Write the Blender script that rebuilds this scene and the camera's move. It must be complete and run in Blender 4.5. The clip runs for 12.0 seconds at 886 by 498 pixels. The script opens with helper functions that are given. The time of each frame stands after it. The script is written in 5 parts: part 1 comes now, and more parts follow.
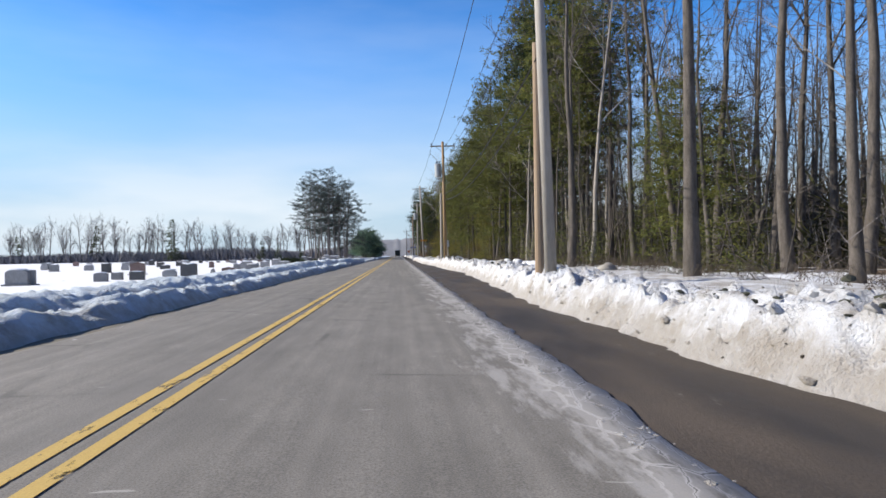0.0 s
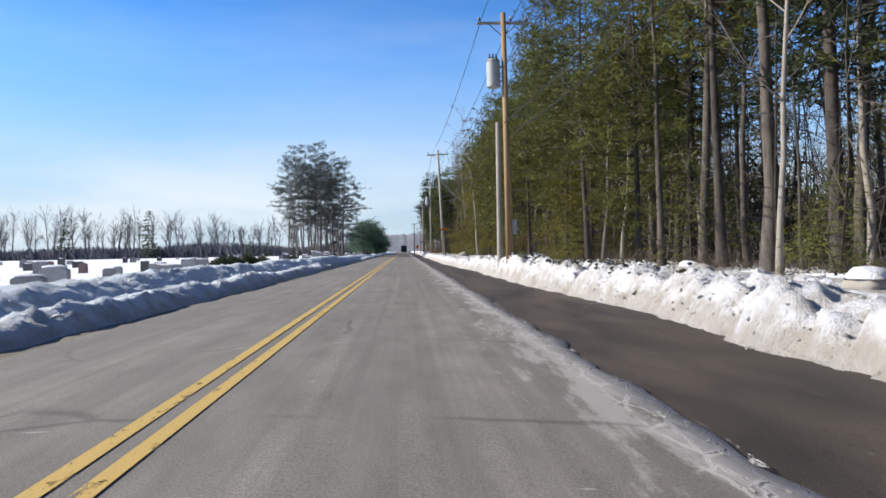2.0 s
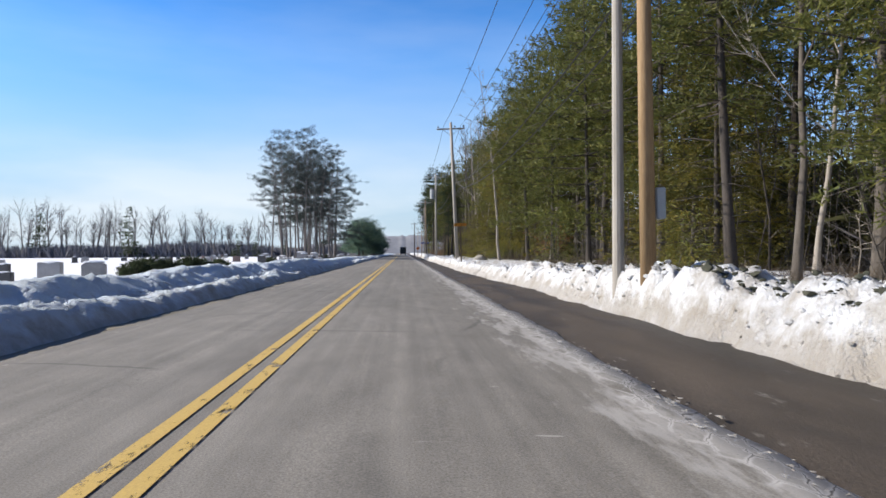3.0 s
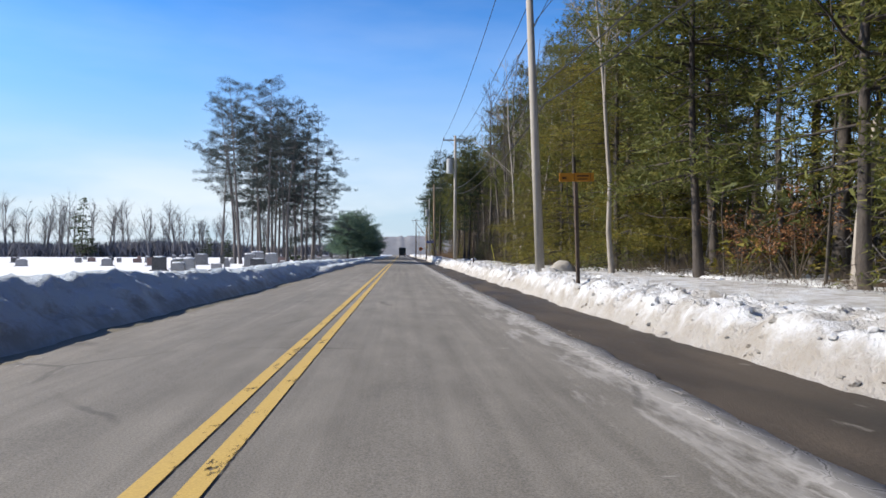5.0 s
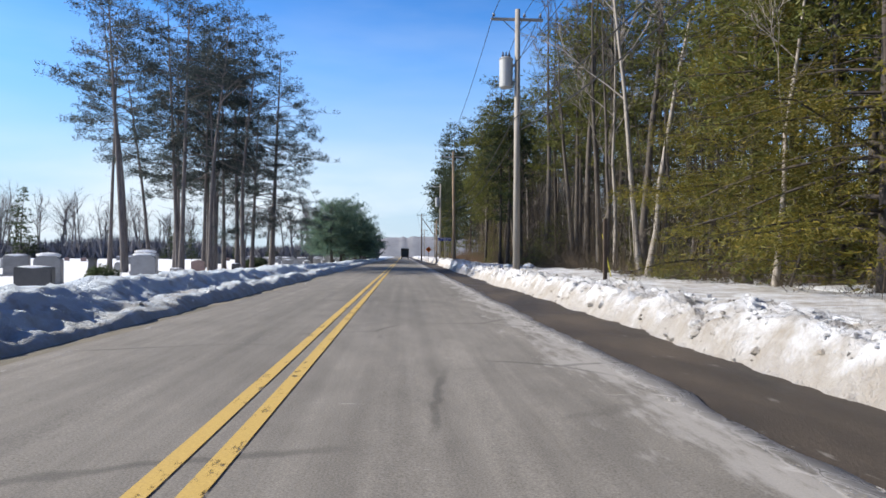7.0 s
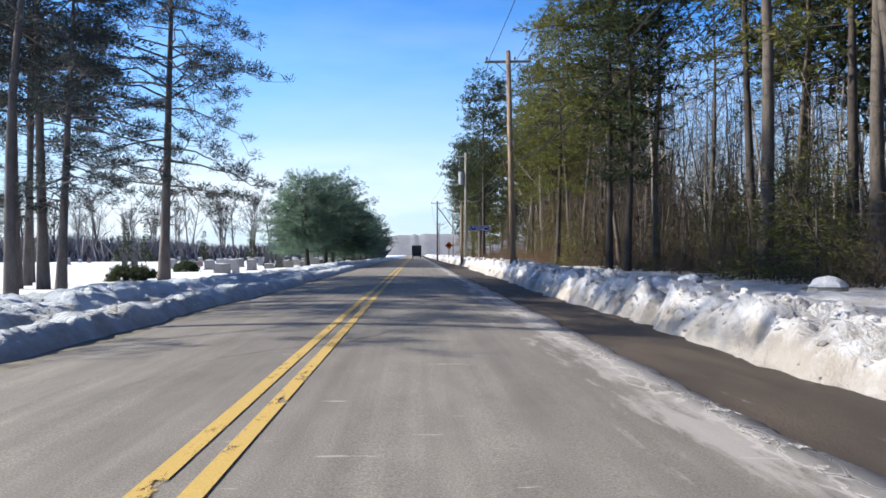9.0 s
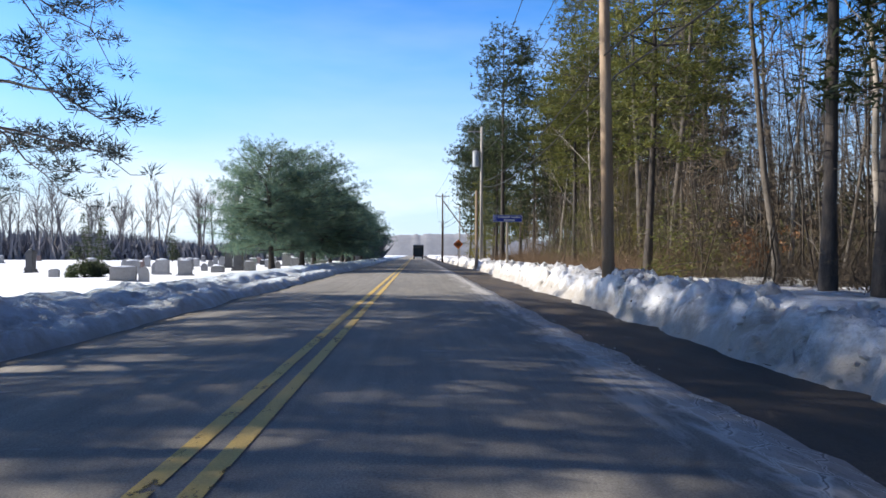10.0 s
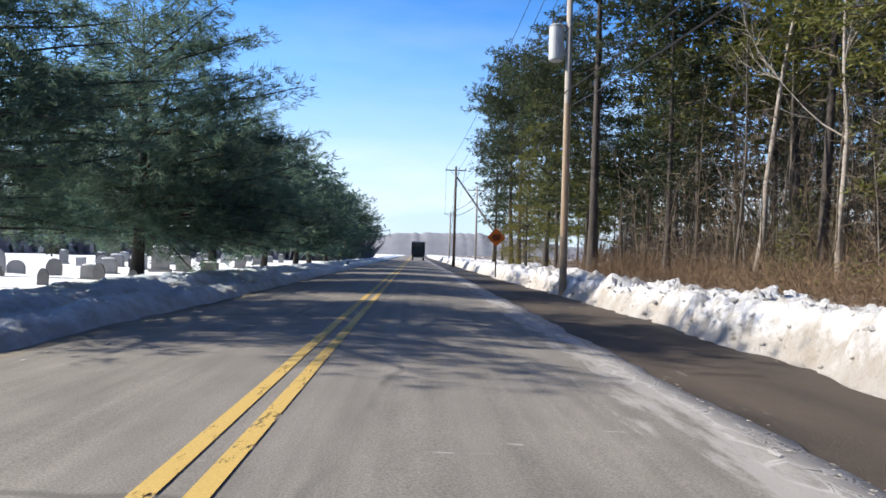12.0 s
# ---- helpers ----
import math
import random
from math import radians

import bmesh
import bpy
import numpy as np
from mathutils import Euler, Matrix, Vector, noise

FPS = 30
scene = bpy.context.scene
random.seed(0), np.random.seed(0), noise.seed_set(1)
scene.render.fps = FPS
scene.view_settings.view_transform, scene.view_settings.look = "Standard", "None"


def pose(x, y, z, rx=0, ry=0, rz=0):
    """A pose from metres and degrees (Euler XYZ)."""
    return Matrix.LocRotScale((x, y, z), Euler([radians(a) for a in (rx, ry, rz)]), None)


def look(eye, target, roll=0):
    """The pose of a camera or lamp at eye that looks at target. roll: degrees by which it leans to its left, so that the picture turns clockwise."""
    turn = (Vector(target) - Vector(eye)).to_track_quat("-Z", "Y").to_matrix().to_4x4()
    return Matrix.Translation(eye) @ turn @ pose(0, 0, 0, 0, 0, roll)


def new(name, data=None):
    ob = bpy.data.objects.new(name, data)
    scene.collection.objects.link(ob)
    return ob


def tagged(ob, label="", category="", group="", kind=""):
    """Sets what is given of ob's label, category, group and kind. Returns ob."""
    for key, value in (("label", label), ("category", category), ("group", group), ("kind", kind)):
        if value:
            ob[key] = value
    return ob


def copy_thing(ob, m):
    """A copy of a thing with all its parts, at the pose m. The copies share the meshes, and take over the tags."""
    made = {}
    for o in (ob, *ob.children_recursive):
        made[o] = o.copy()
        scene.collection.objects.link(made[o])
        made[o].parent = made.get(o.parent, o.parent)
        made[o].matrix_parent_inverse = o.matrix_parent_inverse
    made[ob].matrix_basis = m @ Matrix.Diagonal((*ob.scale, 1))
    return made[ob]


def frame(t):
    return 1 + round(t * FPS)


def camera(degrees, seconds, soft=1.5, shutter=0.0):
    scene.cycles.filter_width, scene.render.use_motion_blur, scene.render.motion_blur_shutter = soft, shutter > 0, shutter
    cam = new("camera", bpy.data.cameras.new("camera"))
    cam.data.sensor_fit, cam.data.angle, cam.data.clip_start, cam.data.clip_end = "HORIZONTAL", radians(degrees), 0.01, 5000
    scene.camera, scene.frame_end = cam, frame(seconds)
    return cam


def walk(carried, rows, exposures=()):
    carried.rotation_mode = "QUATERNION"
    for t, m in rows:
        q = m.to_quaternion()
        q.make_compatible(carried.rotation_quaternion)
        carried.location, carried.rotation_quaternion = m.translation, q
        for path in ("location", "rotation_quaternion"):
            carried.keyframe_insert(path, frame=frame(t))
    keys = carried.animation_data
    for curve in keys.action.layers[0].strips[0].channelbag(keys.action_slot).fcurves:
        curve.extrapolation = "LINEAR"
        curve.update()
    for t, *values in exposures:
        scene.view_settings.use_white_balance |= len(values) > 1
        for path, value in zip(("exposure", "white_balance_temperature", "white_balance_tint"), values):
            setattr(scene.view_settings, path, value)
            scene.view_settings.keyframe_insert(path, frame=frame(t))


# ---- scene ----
cam = camera(67.9, 12.0, soft=1.6)

# seconds, x, y, yaw, pitch, roll
PATH = [
    (0, 0.89, 0.95, -3.88, 0.42, -0.94),
    (0.5, 0.87, 9.12, -3.67, 0.31, -0.91),
    (1, 0.79, 17.47, -3.59, 0.28, 0.29),
    (1.5, 0.69, 25.79, -3.32, 0.19, -0.39),
    (2, 0.59, 34.00, -3.38, 0.06, -0.99),
    (2.5, 0.46, 42.10, -3.47, 0.15, -0.98),
    (3, 0.33, 50.49, -3.51, 0.25, -0.32),
    (5, 0.01, 82.96, -3.66, 0.40, 0.19),
    (5.5, 0.04, 91.20, -3.71, 0.51, 0.90),
    (6, 0.09, 99.25, -3.56, 0.57, 0.98),
    (6.5, 0.06, 107.49, -3.58, 0.64, 0.98),
    (7, 0.01, 115.79, -3.45, 0.55, 0.37),
    (9, 0.08, 147.36, -2.44, 0.38, -0.29),
    (9.5, 0.05, 155.55, -2.45, 0.43, 0.33),
    (10, 0.07, 163.63, -2.31, 0.43, 0.25),
    (10.5, 0.10, 171.77, -2.27, 0.47, 0.25),
    (11, 0.07, 180.55, -2.21, 0.46, 0.07),
    (11.5, 0.03, 189.15, -2.28, 0.42, 1.07),
    (12, -0.02, 197.48, -2.41, 0.45, 1.58),
]
EYE = 1.25


def heading(x, y, yaw, pitch, roll):
    a, p = radians(yaw), radians(pitch)
    return look((x, y, EYE), (x - 9 * math.sin(a) * math.cos(p), y + 9 * math.cos(a) * math.cos(p), EYE + 9 * math.sin(p)), roll)


walk(cam, [(t, heading(*p)) for t, *p in PATH], [(0, 0.62), (5, 0.68), (7, 0.76), (9, 1.0), (12, 1.03)])

# ---- light ----
SUN_UP, SUN_ROUND = 31.0, -83.0
w = bpy.data.worlds.new("winter_sky")
scene.world = w
w.use_nodes = True
wn, wl = w.node_tree.nodes, w.node_tree.links
sky = wn.new("ShaderNodeTexSky")
sky.sky_type, sky.sun_disc = "NISHITA", False
sky.sun_elevation, sky.sun_rotation = radians(SUN_UP), radians(SUN_ROUND)
sky.air_density, sky.dust_density, sky.ozone_density = 1.0, 0.3, 3.0
co = wn.new("ShaderNodeTexCoord")
stretch = wn.new("ShaderNodeMapping")
stretch.inputs["Scale"].default_value = (1.6, 1.6, 7.0)
puff = wn.new("ShaderNodeTexNoise")
puff.inputs["Scale"].default_value, puff.inputs["Detail"].default_value = 1.3, 5
band = wn.new("ShaderNodeValToRGB")
band.color_ramp.elements[0].position, band.color_ramp.elements[1].position = 0.38, 0.62
sep = wn.new("ShaderNodeSeparateXYZ")
low = wn.new("ShaderNodeMapRange")
low.inputs["From Min"].default_value, low.inputs["From Max"].default_value = 0.17, 0.03
low.inputs["To Min"].default_value, low.inputs["To Max"].default_value = 0.12, 0.95
mul = wn.new("ShaderNodeMath")
mul.operation = "MULTIPLY"
mixs = wn.new("ShaderNodeMix")
mixs.data_type = "RGBA"
mixs.inputs["B"].default_value = (11.2, 11.9, 12.6, 1)
bg = wn["Background"]
wl.new(co.outputs["Generated"], stretch.inputs[0])
wl.new(stretch.outputs[0], puff.inputs["Vector"])
wl.new(puff.outputs[0], band.inputs[0])
wl.new(co.outputs["Generated"], sep.inputs[0])
wl.new(sep.outputs["Z"], low.inputs[0])
wl.new(band.outputs[0], mul.inputs[0])
wl.new(low.outputs[0], mul.inputs[1])
wl.new(mul.outputs[0], mixs.inputs["Factor"])
tint = wn.new("ShaderNodeMix")
tint.data_type, tint.blend_type = "RGBA", "MULTIPLY"
tint.inputs["Factor"].default_value = 1.0
tint.inputs["B"].default_value = (0.63, 1.64, 2.58, 1)
haze = wn.new("ShaderNodeMix")
haze.data_type = "RGBA"
haze.inputs["B"].default_value = (7.0, 8.6, 10.0, 1)
rim = wn.new("ShaderNodeMapRange")
rim.interpolation_type = "SMOOTHSTEP"
rim.inputs["From Min"].default_value, rim.inputs["From Max"].default_value = 0.36, -0.02
wl.new(sep.outputs["Z"], rim.inputs[0])
wl.new(rim.outputs[0], haze.inputs["Factor"])
wl.new(sky.outputs[0], tint.inputs["A"])
wl.new(tint.outputs["Result"], haze.inputs["A"])
zenith = wn.new("ShaderNodeMapRange")
zenith.inputs["From Min"].default_value, zenith.inputs["From Max"].default_value = 0.28, 0.75
deep = wn.new("ShaderNodeMix")
deep.data_type, deep.blend_type = "RGBA", "MULTIPLY"
deep.inputs["B"].default_value = (0.14, 0.27, 0.44, 1)
wl.new(sep.outputs["Z"], zenith.inputs[0])
wl.new(zenith.outputs[0], deep.inputs["Factor"])
wl.new(haze.outputs["Result"], deep.inputs["A"])
wl.new(deep.outputs["Result"], mixs.inputs["A"])
wl.new(mixs.outputs["Result"], bg.inputs[0])
bg.inputs[1].default_value = 0.054

sun = new("sun", bpy.data.lights.new("sun", "SUN"))
sun.data.energy, sun.data.angle, sun.data.color = 5.0, radians(0.55), (1.0, 0.92, 0.80)
a, e = radians(SUN_ROUND), radians(SUN_UP)
sun.matrix_world = look((100 * math.sin(a) * math.cos(e), 100 * math.cos(a) * math.cos(e), 100 * math.sin(e)), (0, 0, 0))


# ---- materials ----
def material(name, rough=0.8, metal=0.0, spec=0.3):
    m = bpy.data.materials.new(name)
    m.use_nodes = True
    n, l = m.node_tree.nodes, m.node_tree.links
    b = n["Principled BSDF"]
    b.inputs["Roughness"].default_value, b.inputs["Metallic"].default_value = rough, metal
    b.inputs["Specular IOR Level"].default_value = spec
    return m, n, l, b


def tex(n, l, scale, detail=4, squash=(1, 1, 1), kind="ShaderNodeTexNoise", rough=0.6):
    c, mp, t = n.new("ShaderNodeNewGeometry"), n.new("ShaderNodeMapping"), n.new(kind)
    mp.inputs["Scale"].default_value = squash
    t.inputs["Scale"].default_value = scale
    if kind == "ShaderNodeTexNoise":
        t.inputs["Detail"].default_value, t.inputs["Roughness"].default_value = detail, rough
    l.new(c.outputs["Position"], mp.inputs[0])
    l.new(mp.outputs[0], t.inputs["Vector"])
    return t


def ramp(n, l, src, stops):
    r = n.new("ShaderNodeValToRGB")
    el = r.color_ramp.elements
    while len(el) < len(stops):
        el.new(0.5)
    for q, (p, c) in zip(el, stops):
        q.position, q.color = p, (c if isinstance(c, tuple) else (c, c, c)) + (1,)
    l.new(src, r.inputs[0])
    return r.outputs[0]


def blend(n, l, fac, x, y, mode="MIX"):
    m = n.new("ShaderNodeMix")
    m.data_type, m.blend_type = "RGBA", mode
    for sock, v in (("Factor", fac), ("A", x), ("B", y)):
        if isinstance(v, (float, int)):
            m.inputs[sock].default_value = v
        elif isinstance(v, tuple):
            m.inputs[sock].default_value = v + (1,)
        else:
            l.new(v, m.inputs[sock])
    return m.outputs["Result"]


def calc(n, l, op, x, y=0.0):
    m = n.new("ShaderNodeMath")
    m.operation = op
    for k, v in enumerate((x, y)):
        if isinstance(v, (float, int)):
            m.inputs[k].default_value = v
        else:
            l.new(v, m.inputs[k])
    return m.outputs[0]


def bump(n, l, b, src, strength, dist):
    u = n.new("ShaderNodeBump")
    u.inputs["Strength"].default_value, u.inputs["Distance"].default_value = strength, dist
    l.new(src, u.inputs["Height"])
    l.new(u.outputs[0], b.inputs["Normal"])


def axis(n, l, k, lo, hi):
    c, sp, mr = n.new("ShaderNodeNewGeometry"), n.new("ShaderNodeSeparateXYZ"), n.new("ShaderNodeMapRange")
    mr.inputs["From Min"].default_value, mr.inputs["From Max"].default_value = lo, hi
    l.new(c.outputs["Position"], sp.inputs[0])
    l.new(sp.outputs[k], mr.inputs[0])
    return mr.outputs[0]


def plain(name, c1, c2, scale=3.0, rough=0.8, metal=0.0, squash=(1, 1, 1), rel=0.3, dist=0.01):
    m, n, l, b = material(name, rough, metal)
    t, t2 = tex(n, l, scale, 5, squash), tex(n, l, scale * 7, 3, squash)
    both = calc(n, l, "ADD", calc(n, l, "MULTIPLY", t.outputs[0], 0.6), calc(n, l, "MULTIPLY", t2.outputs[0], 0.4))
    l.new(ramp(n, l, both, [(0.3, c1), (0.7, c2)]), b.inputs["Base Color"])
    bump(n, l, b, both, rel, dist)
    return m


def asphalt():
    m, n, l, b = material("asphalt", 0.85)
    big, mid, fine = tex(n, l, 0.25, 4, (1, 0.25, 1)), tex(n, l, 2.2, 5, (1, 0.35, 1)), tex(n, l, 70, 2)
    c = ramp(n, l, big.outputs[0], [(0.3, (0.146, 0.136, 0.120)), (0.7, (0.200, 0.186, 0.166))])
    c = blend(n, l, 0.38, c, ramp(n, l, mid.outputs[0], [(0.25, 0.25), (0.75, 0.75)]), "OVERLAY")
    c = blend(n, l, 0.55, c, ramp(n, l, fine.outputs[0], [(0.25, 0.15), (0.75, 0.85)]), "OVERLAY")
    streak = tex(n, l, 5.0, 4, (1, 0.012, 1))
    c = blend(n, l, 0.5, c, ramp(n, l, streak.outputs[0], [(0.3, 0.36), (0.7, 0.64)]), "OVERLAY")
    # darker polished wheel tracks and dried salt
    track = tex(n, l, 0.6, 3, (1, 0.06, 1))
    c = blend(n, l, calc(n, l, "MULTIPLY", ramp(n, l, track.outputs[0], [(0.5, 0.0), (0.72, 1.0)]), 0.35), c, (0.1, 0.0963, 0.092))
    salt = tex(n, l, 3.0, 6, (1, 0.22, 1), rough=0.7)
    edge = calc(n, l, "MULTIPLY", axis(n, l, 0, 1.2, 2.5), 0.34)
    s = ramp(n, l, calc(n, l, "ADD", salt.outputs[0], edge), [(0.68, 0.0), (0.8, 1.0)])
    c = blend(n, l, calc(n, l, "MULTIPLY", s, 0.55), c, (0.418, 0.402, 0.385))
    dash = tex(n, l, 1.0, 3, (1.2, 7.0, 1))
    c = blend(n, l, calc(n, l, "MULTIPLY", ramp(n, l, dash.outputs[0], [(0.70, 0.0), (0.73, 1.0)]), 0.6), c, (0.418, 0.402, 0.377))
    warp = tex(n, l, 0.8, 3)
    v = n.new("ShaderNodeTexVoronoi")
    v.feature = "DISTANCE_TO_EDGE"
    v.inputs["Scale"].default_value = 0.22
    g = n.new("ShaderNodeNewGeometry")
    l.new(blend(n, l, 0.35, g.outputs["Position"], warp.outputs["Color"], "ADD"), v.inputs["Vector"])
    crack = ramp(n, l, v.outputs["Distance"], [(0.004, 1.0), (0.012, 0.0)])
    where = ramp(n, l, tex(n, l, 0.35, 2).outputs[0], [(0.5, 0.0), (0.6, 1.0)])
    c = blend(n, l, calc(n, l, "MULTIPLY", calc(n, l, "MULTIPLY", crack, where), 0.45), c, (0.0418, 0.0402, 0.0377))
    v2 = n.new("ShaderNodeTexVoronoi")
    v2.feature = "DISTANCE_TO_EDGE"
    v2.inputs["Scale"].default_value = 3.4
    mp = n.new("ShaderNodeMapping")
    mp.inputs["Scale"].default_value = (1.6, 0.55, 1)
    l.new(blend(n, l, 0.12, g.outputs["Position"], tex(n, l, 6.0, 3).outputs["Color"], "ADD"), mp.inputs[0])
    l.new(mp.outputs[0], v2.inputs["Vector"])
    rim = calc(n, l, "ADD", axis(n, l, 0, 1.7, 2.7), calc(n, l, "SUBTRACT", tex(n, l, 0.7, 4, (1, 0.5, 1)).outputs[0], 0.5))
    crazed = calc(n, l, "MULTIPLY", ramp(n, l, v2.outputs["Distance"], [(0.02, 1.0), (0.10, 0.0)]), ramp(n, l, rim, [(0.5, 0.0), (0.72, 1.0)]))
    c = blend(n, l, calc(n, l, "MULTIPLY", crazed, 0.8), c, (0.56, 0.54, 0.52))
    split = calc(n, l, "MULTIPLY", ramp(n, l, v2.outputs["Distance"], [(0.008, 1.0), (0.03, 0.0)]), ramp(n, l, rim, [(0.6, 0.0), (0.8, 1.0)]))
    c = blend(n, l, calc(n, l, "MULTIPLY", split, 0.85), c, (0.06, 0.055, 0.05))
    l.new(c, b.inputs["Base Color"])
    bump(n, l, b, fine.outputs[0], 0.35, 0.006)
    return m


def road_paint(name, col, gone):
    m, n, l, b = material(name, 0.7)
    t, f = tex(n, l, 6.0, 7, (1, 0.4, 1), rough=0.8), tex(n, l, 60, 2)
    c = ramp(n, l, f.outputs[0], [(0.3, tuple(v * 0.8 for v in col)), (0.7, col)])
    worn = ramp(n, l, t.outputs[0], [(gone - 0.03, 0.0), (gone + 0.03, 1.0)])
    l.new(c, b.inputs["Base Color"])
    tr, mx = n.new("ShaderNodeBsdfTransparent"), n.new("ShaderNodeMixShader")
    l.new(worn, mx.inputs[0])
    l.new(tr.outputs[0], mx.inputs[1])
    l.new(b.outputs[0], mx.inputs[2])
    l.new(mx.outputs[0], n["Material Output"].inputs[0])
    return m


def gravel(name, c1, c2, wet):
    m, n, l, b = material(name, 0.75)
    t, f, z = tex(n, l, 0.7, 5, (1, 0.35, 1)), tex(n, l, 45, 3), tex(n, l, 4.5, 5, (1, 0.3, 1))
    c = ramp(n, l, t.outputs[0], [(0.35, c1), (0.65, c2)])
    c = blend(n, l, 0.5, c, ramp(n, l, f.outputs[0], [(0.25, 0.15), (0.75, 0.85)]), "OVERLAY")
    c = blend(n, l, calc(n, l, "MULTIPLY", ramp(n, l, z.outputs[0], [(0.66, 0.0), (0.74, 1.0)]), 0.5), c, (0.31, 0.29, 0.265))
    l.new(c, b.inputs["Base Color"])
    l.new(ramp(n, l, t.outputs[0], [(0.4, wet), (0.6, 0.9)]), b.inputs["Roughness"])
    bump(n, l, b, calc(n, l, "ADD", f.outputs[0], z.outputs[0]), 0.5, 0.015)
    return m


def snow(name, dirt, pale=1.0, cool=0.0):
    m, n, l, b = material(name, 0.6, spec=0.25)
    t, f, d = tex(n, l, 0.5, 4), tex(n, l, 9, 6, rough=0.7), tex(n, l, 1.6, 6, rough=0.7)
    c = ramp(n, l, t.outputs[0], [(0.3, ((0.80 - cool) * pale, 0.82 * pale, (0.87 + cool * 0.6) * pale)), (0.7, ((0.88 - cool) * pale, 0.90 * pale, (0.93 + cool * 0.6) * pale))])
    s = ramp(n, l, d.outputs[0], [(0.60 - dirt, 0.0), (0.86 - dirt, 1.0)])
    c = blend(n, l, calc(n, l, "MULTIPLY", s, 0.55), c, (0.31, 0.27, 0.215))
    toe = calc(n, l, "ADD", d.outputs[0], calc(n, l, "MULTIPLY", axis(n, l, 2, 0.52, 0.0), 0.36))
    c = blend(n, l, calc(n, l, "MULTIPLY", ramp(n, l, toe, [(0.66 - dirt, 0.0), (0.95 - dirt, 1.0)]), 0.6), c, (0.255, 0.21, 0.15))
    l.new(c, b.inputs["Base Color"])
    bump(n, l, b, calc(n, l, "ADD", f.outputs[0], d.outputs[0]), 1.0, 0.11)
    return m


def ground_cover():
    """Snow field that turns to leaf litter with snow patches under the woods."""
    m, n, l, b = material("snow_and_litter", 0.8, spec=0.2)
    t, f, lit = tex(n, l, 0.35, 6, rough=0.65), tex(n, l, 7, 5), tex(n, l, 14, 4)
    white = ramp(n, l, f.outputs[0], [(0.3, (0.72, 0.74, 0.77)), (0.7, (0.80, 0.81, 0.83))])
    brown = ramp(n, l, lit.outputs[0], [(0.3, (0.05, 0.035, 0.022)), (0.7, (0.17, 0.115, 0.07))])
    woods = calc(n, l, "MULTIPLY", axis(n, l, 0, 10.0, 17.0), 0.27)
    k = ramp(n, l, calc(n, l, "ADD", t.outputs[0], woods), [(0.66, 0.0), (0.74, 1.0)])
    l.new(blend(n, l, k, white, brown), b.inputs["Base Color"])
    bump(n, l, b, f.outputs[0], 0.5, 0.06)
    return m


def needles(name, c1, c2, c3, glow=0.35):
    m, n, l, b = material(name, 0.6, spec=0.25)
    g, o = n.new("ShaderNodeNewGeometry"), n.new("ShaderNodeObjectInfo")
    c = ramp(n, l, g.outputs["Random Per Island"], [(0.0, c1), (0.55, c2), (1.0, c3)])
    t = tex(n, l, 0.45, 3)
    c = blend(n, l, 0.6, c, ramp(n, l, t.outputs[0], [(0.32, 0.16), (0.68, 0.80)]), "OVERLAY")
    c = blend(n, l, 0.5, c, ramp(n, l, o.outputs["Random"], [(0.0, 0.35), (1.0, 0.62)]), "OVERLAY")
    l.new(c, b.inputs["Base Color"])
    tr, mx = n.new("ShaderNodeBsdfTranslucent"), n.new("ShaderNodeMixShader")
    l.new(c, tr.inputs["Color"])
    mx.inputs[0].default_value = glow
    l.new(b.outputs[0], mx.inputs[1])
    l.new(tr.outputs[0], mx.inputs[2])
    l.new(mx.outputs[0], n["Material Output"].inputs[0])
    return m


def granite(name, c1, c2, rough=0.5):
    m, n, l, b = material(name, rough)
    f, t, o = tex(n, l, 120, 2), tex(n, l, 2.5, 4), n.new("ShaderNodeObjectInfo")
    c = ramp(n, l, f.outputs[0], [(0.35, c1), (0.65, c2)])
    c = blend(n, l, 0.4, c, ramp(n, l, t.outputs[0], [(0.3, 0.3), (0.7, 0.65)]), "OVERLAY")
    c = blend(n, l, 0.6, c, ramp(n, l, o.outputs["Random"], [(0.0, 0.25), (1.0, 0.65)]), "OVERLAY")
    l.new(c, b.inputs["Base Color"])
    bump(n, l, b, t.outputs[0], 0.2, 0.01)
    return m


ASPHALT = asphalt()
YELLOW = road_paint("yellow_road_paint", (0.52, 0.36, 0.105), 0.40)
WHITE_LINE = road_paint("worn_white_road_paint", (0.531, 0.515, 0.486), 0.60)
SHOULDER = gravel("wet_brown_gravel", (0.034, 0.029, 0.025), (0.080, 0.063, 0.049), 0.6)
VERGE = gravel("sandy_gravel", (0.102, 0.0977, 0.0722), (0.22, 0.195, 0.153), 0.8)
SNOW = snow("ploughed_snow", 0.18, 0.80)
SNOW_CLEAN = snow("clean_snow", -0.2, 0.88)
# west bank's blue shade is put into this colour, darker and bluer than SNOW
SNOW_WEST = snow("shade_blue_ploughed_snow", 0.06, 0.76, 0.08)
TURF = plain("dark_torn_turf", (0.022, 0.025, 0.018), (0.085, 0.085, 0.062), 9, 0.95, rel=0.8, dist=0.03)
SNOW_DIRTY = snow("sandy_snow", 0.24, 0.74)
GROUND = ground_cover()
BARK = plain("pine_bark", (0.0212, 0.0182, 0.0164), (0.0877, 0.074, 0.0655), 6, 0.9, squash=(1, 1, 0.2), rel=0.7, dist=0.03)
BARK_GREY = plain("grey_bark", (0.032, 0.027, 0.023), (0.140, 0.121, 0.104), 7, 0.9, squash=(1, 1, 0.25), rel=0.5, dist=0.02)
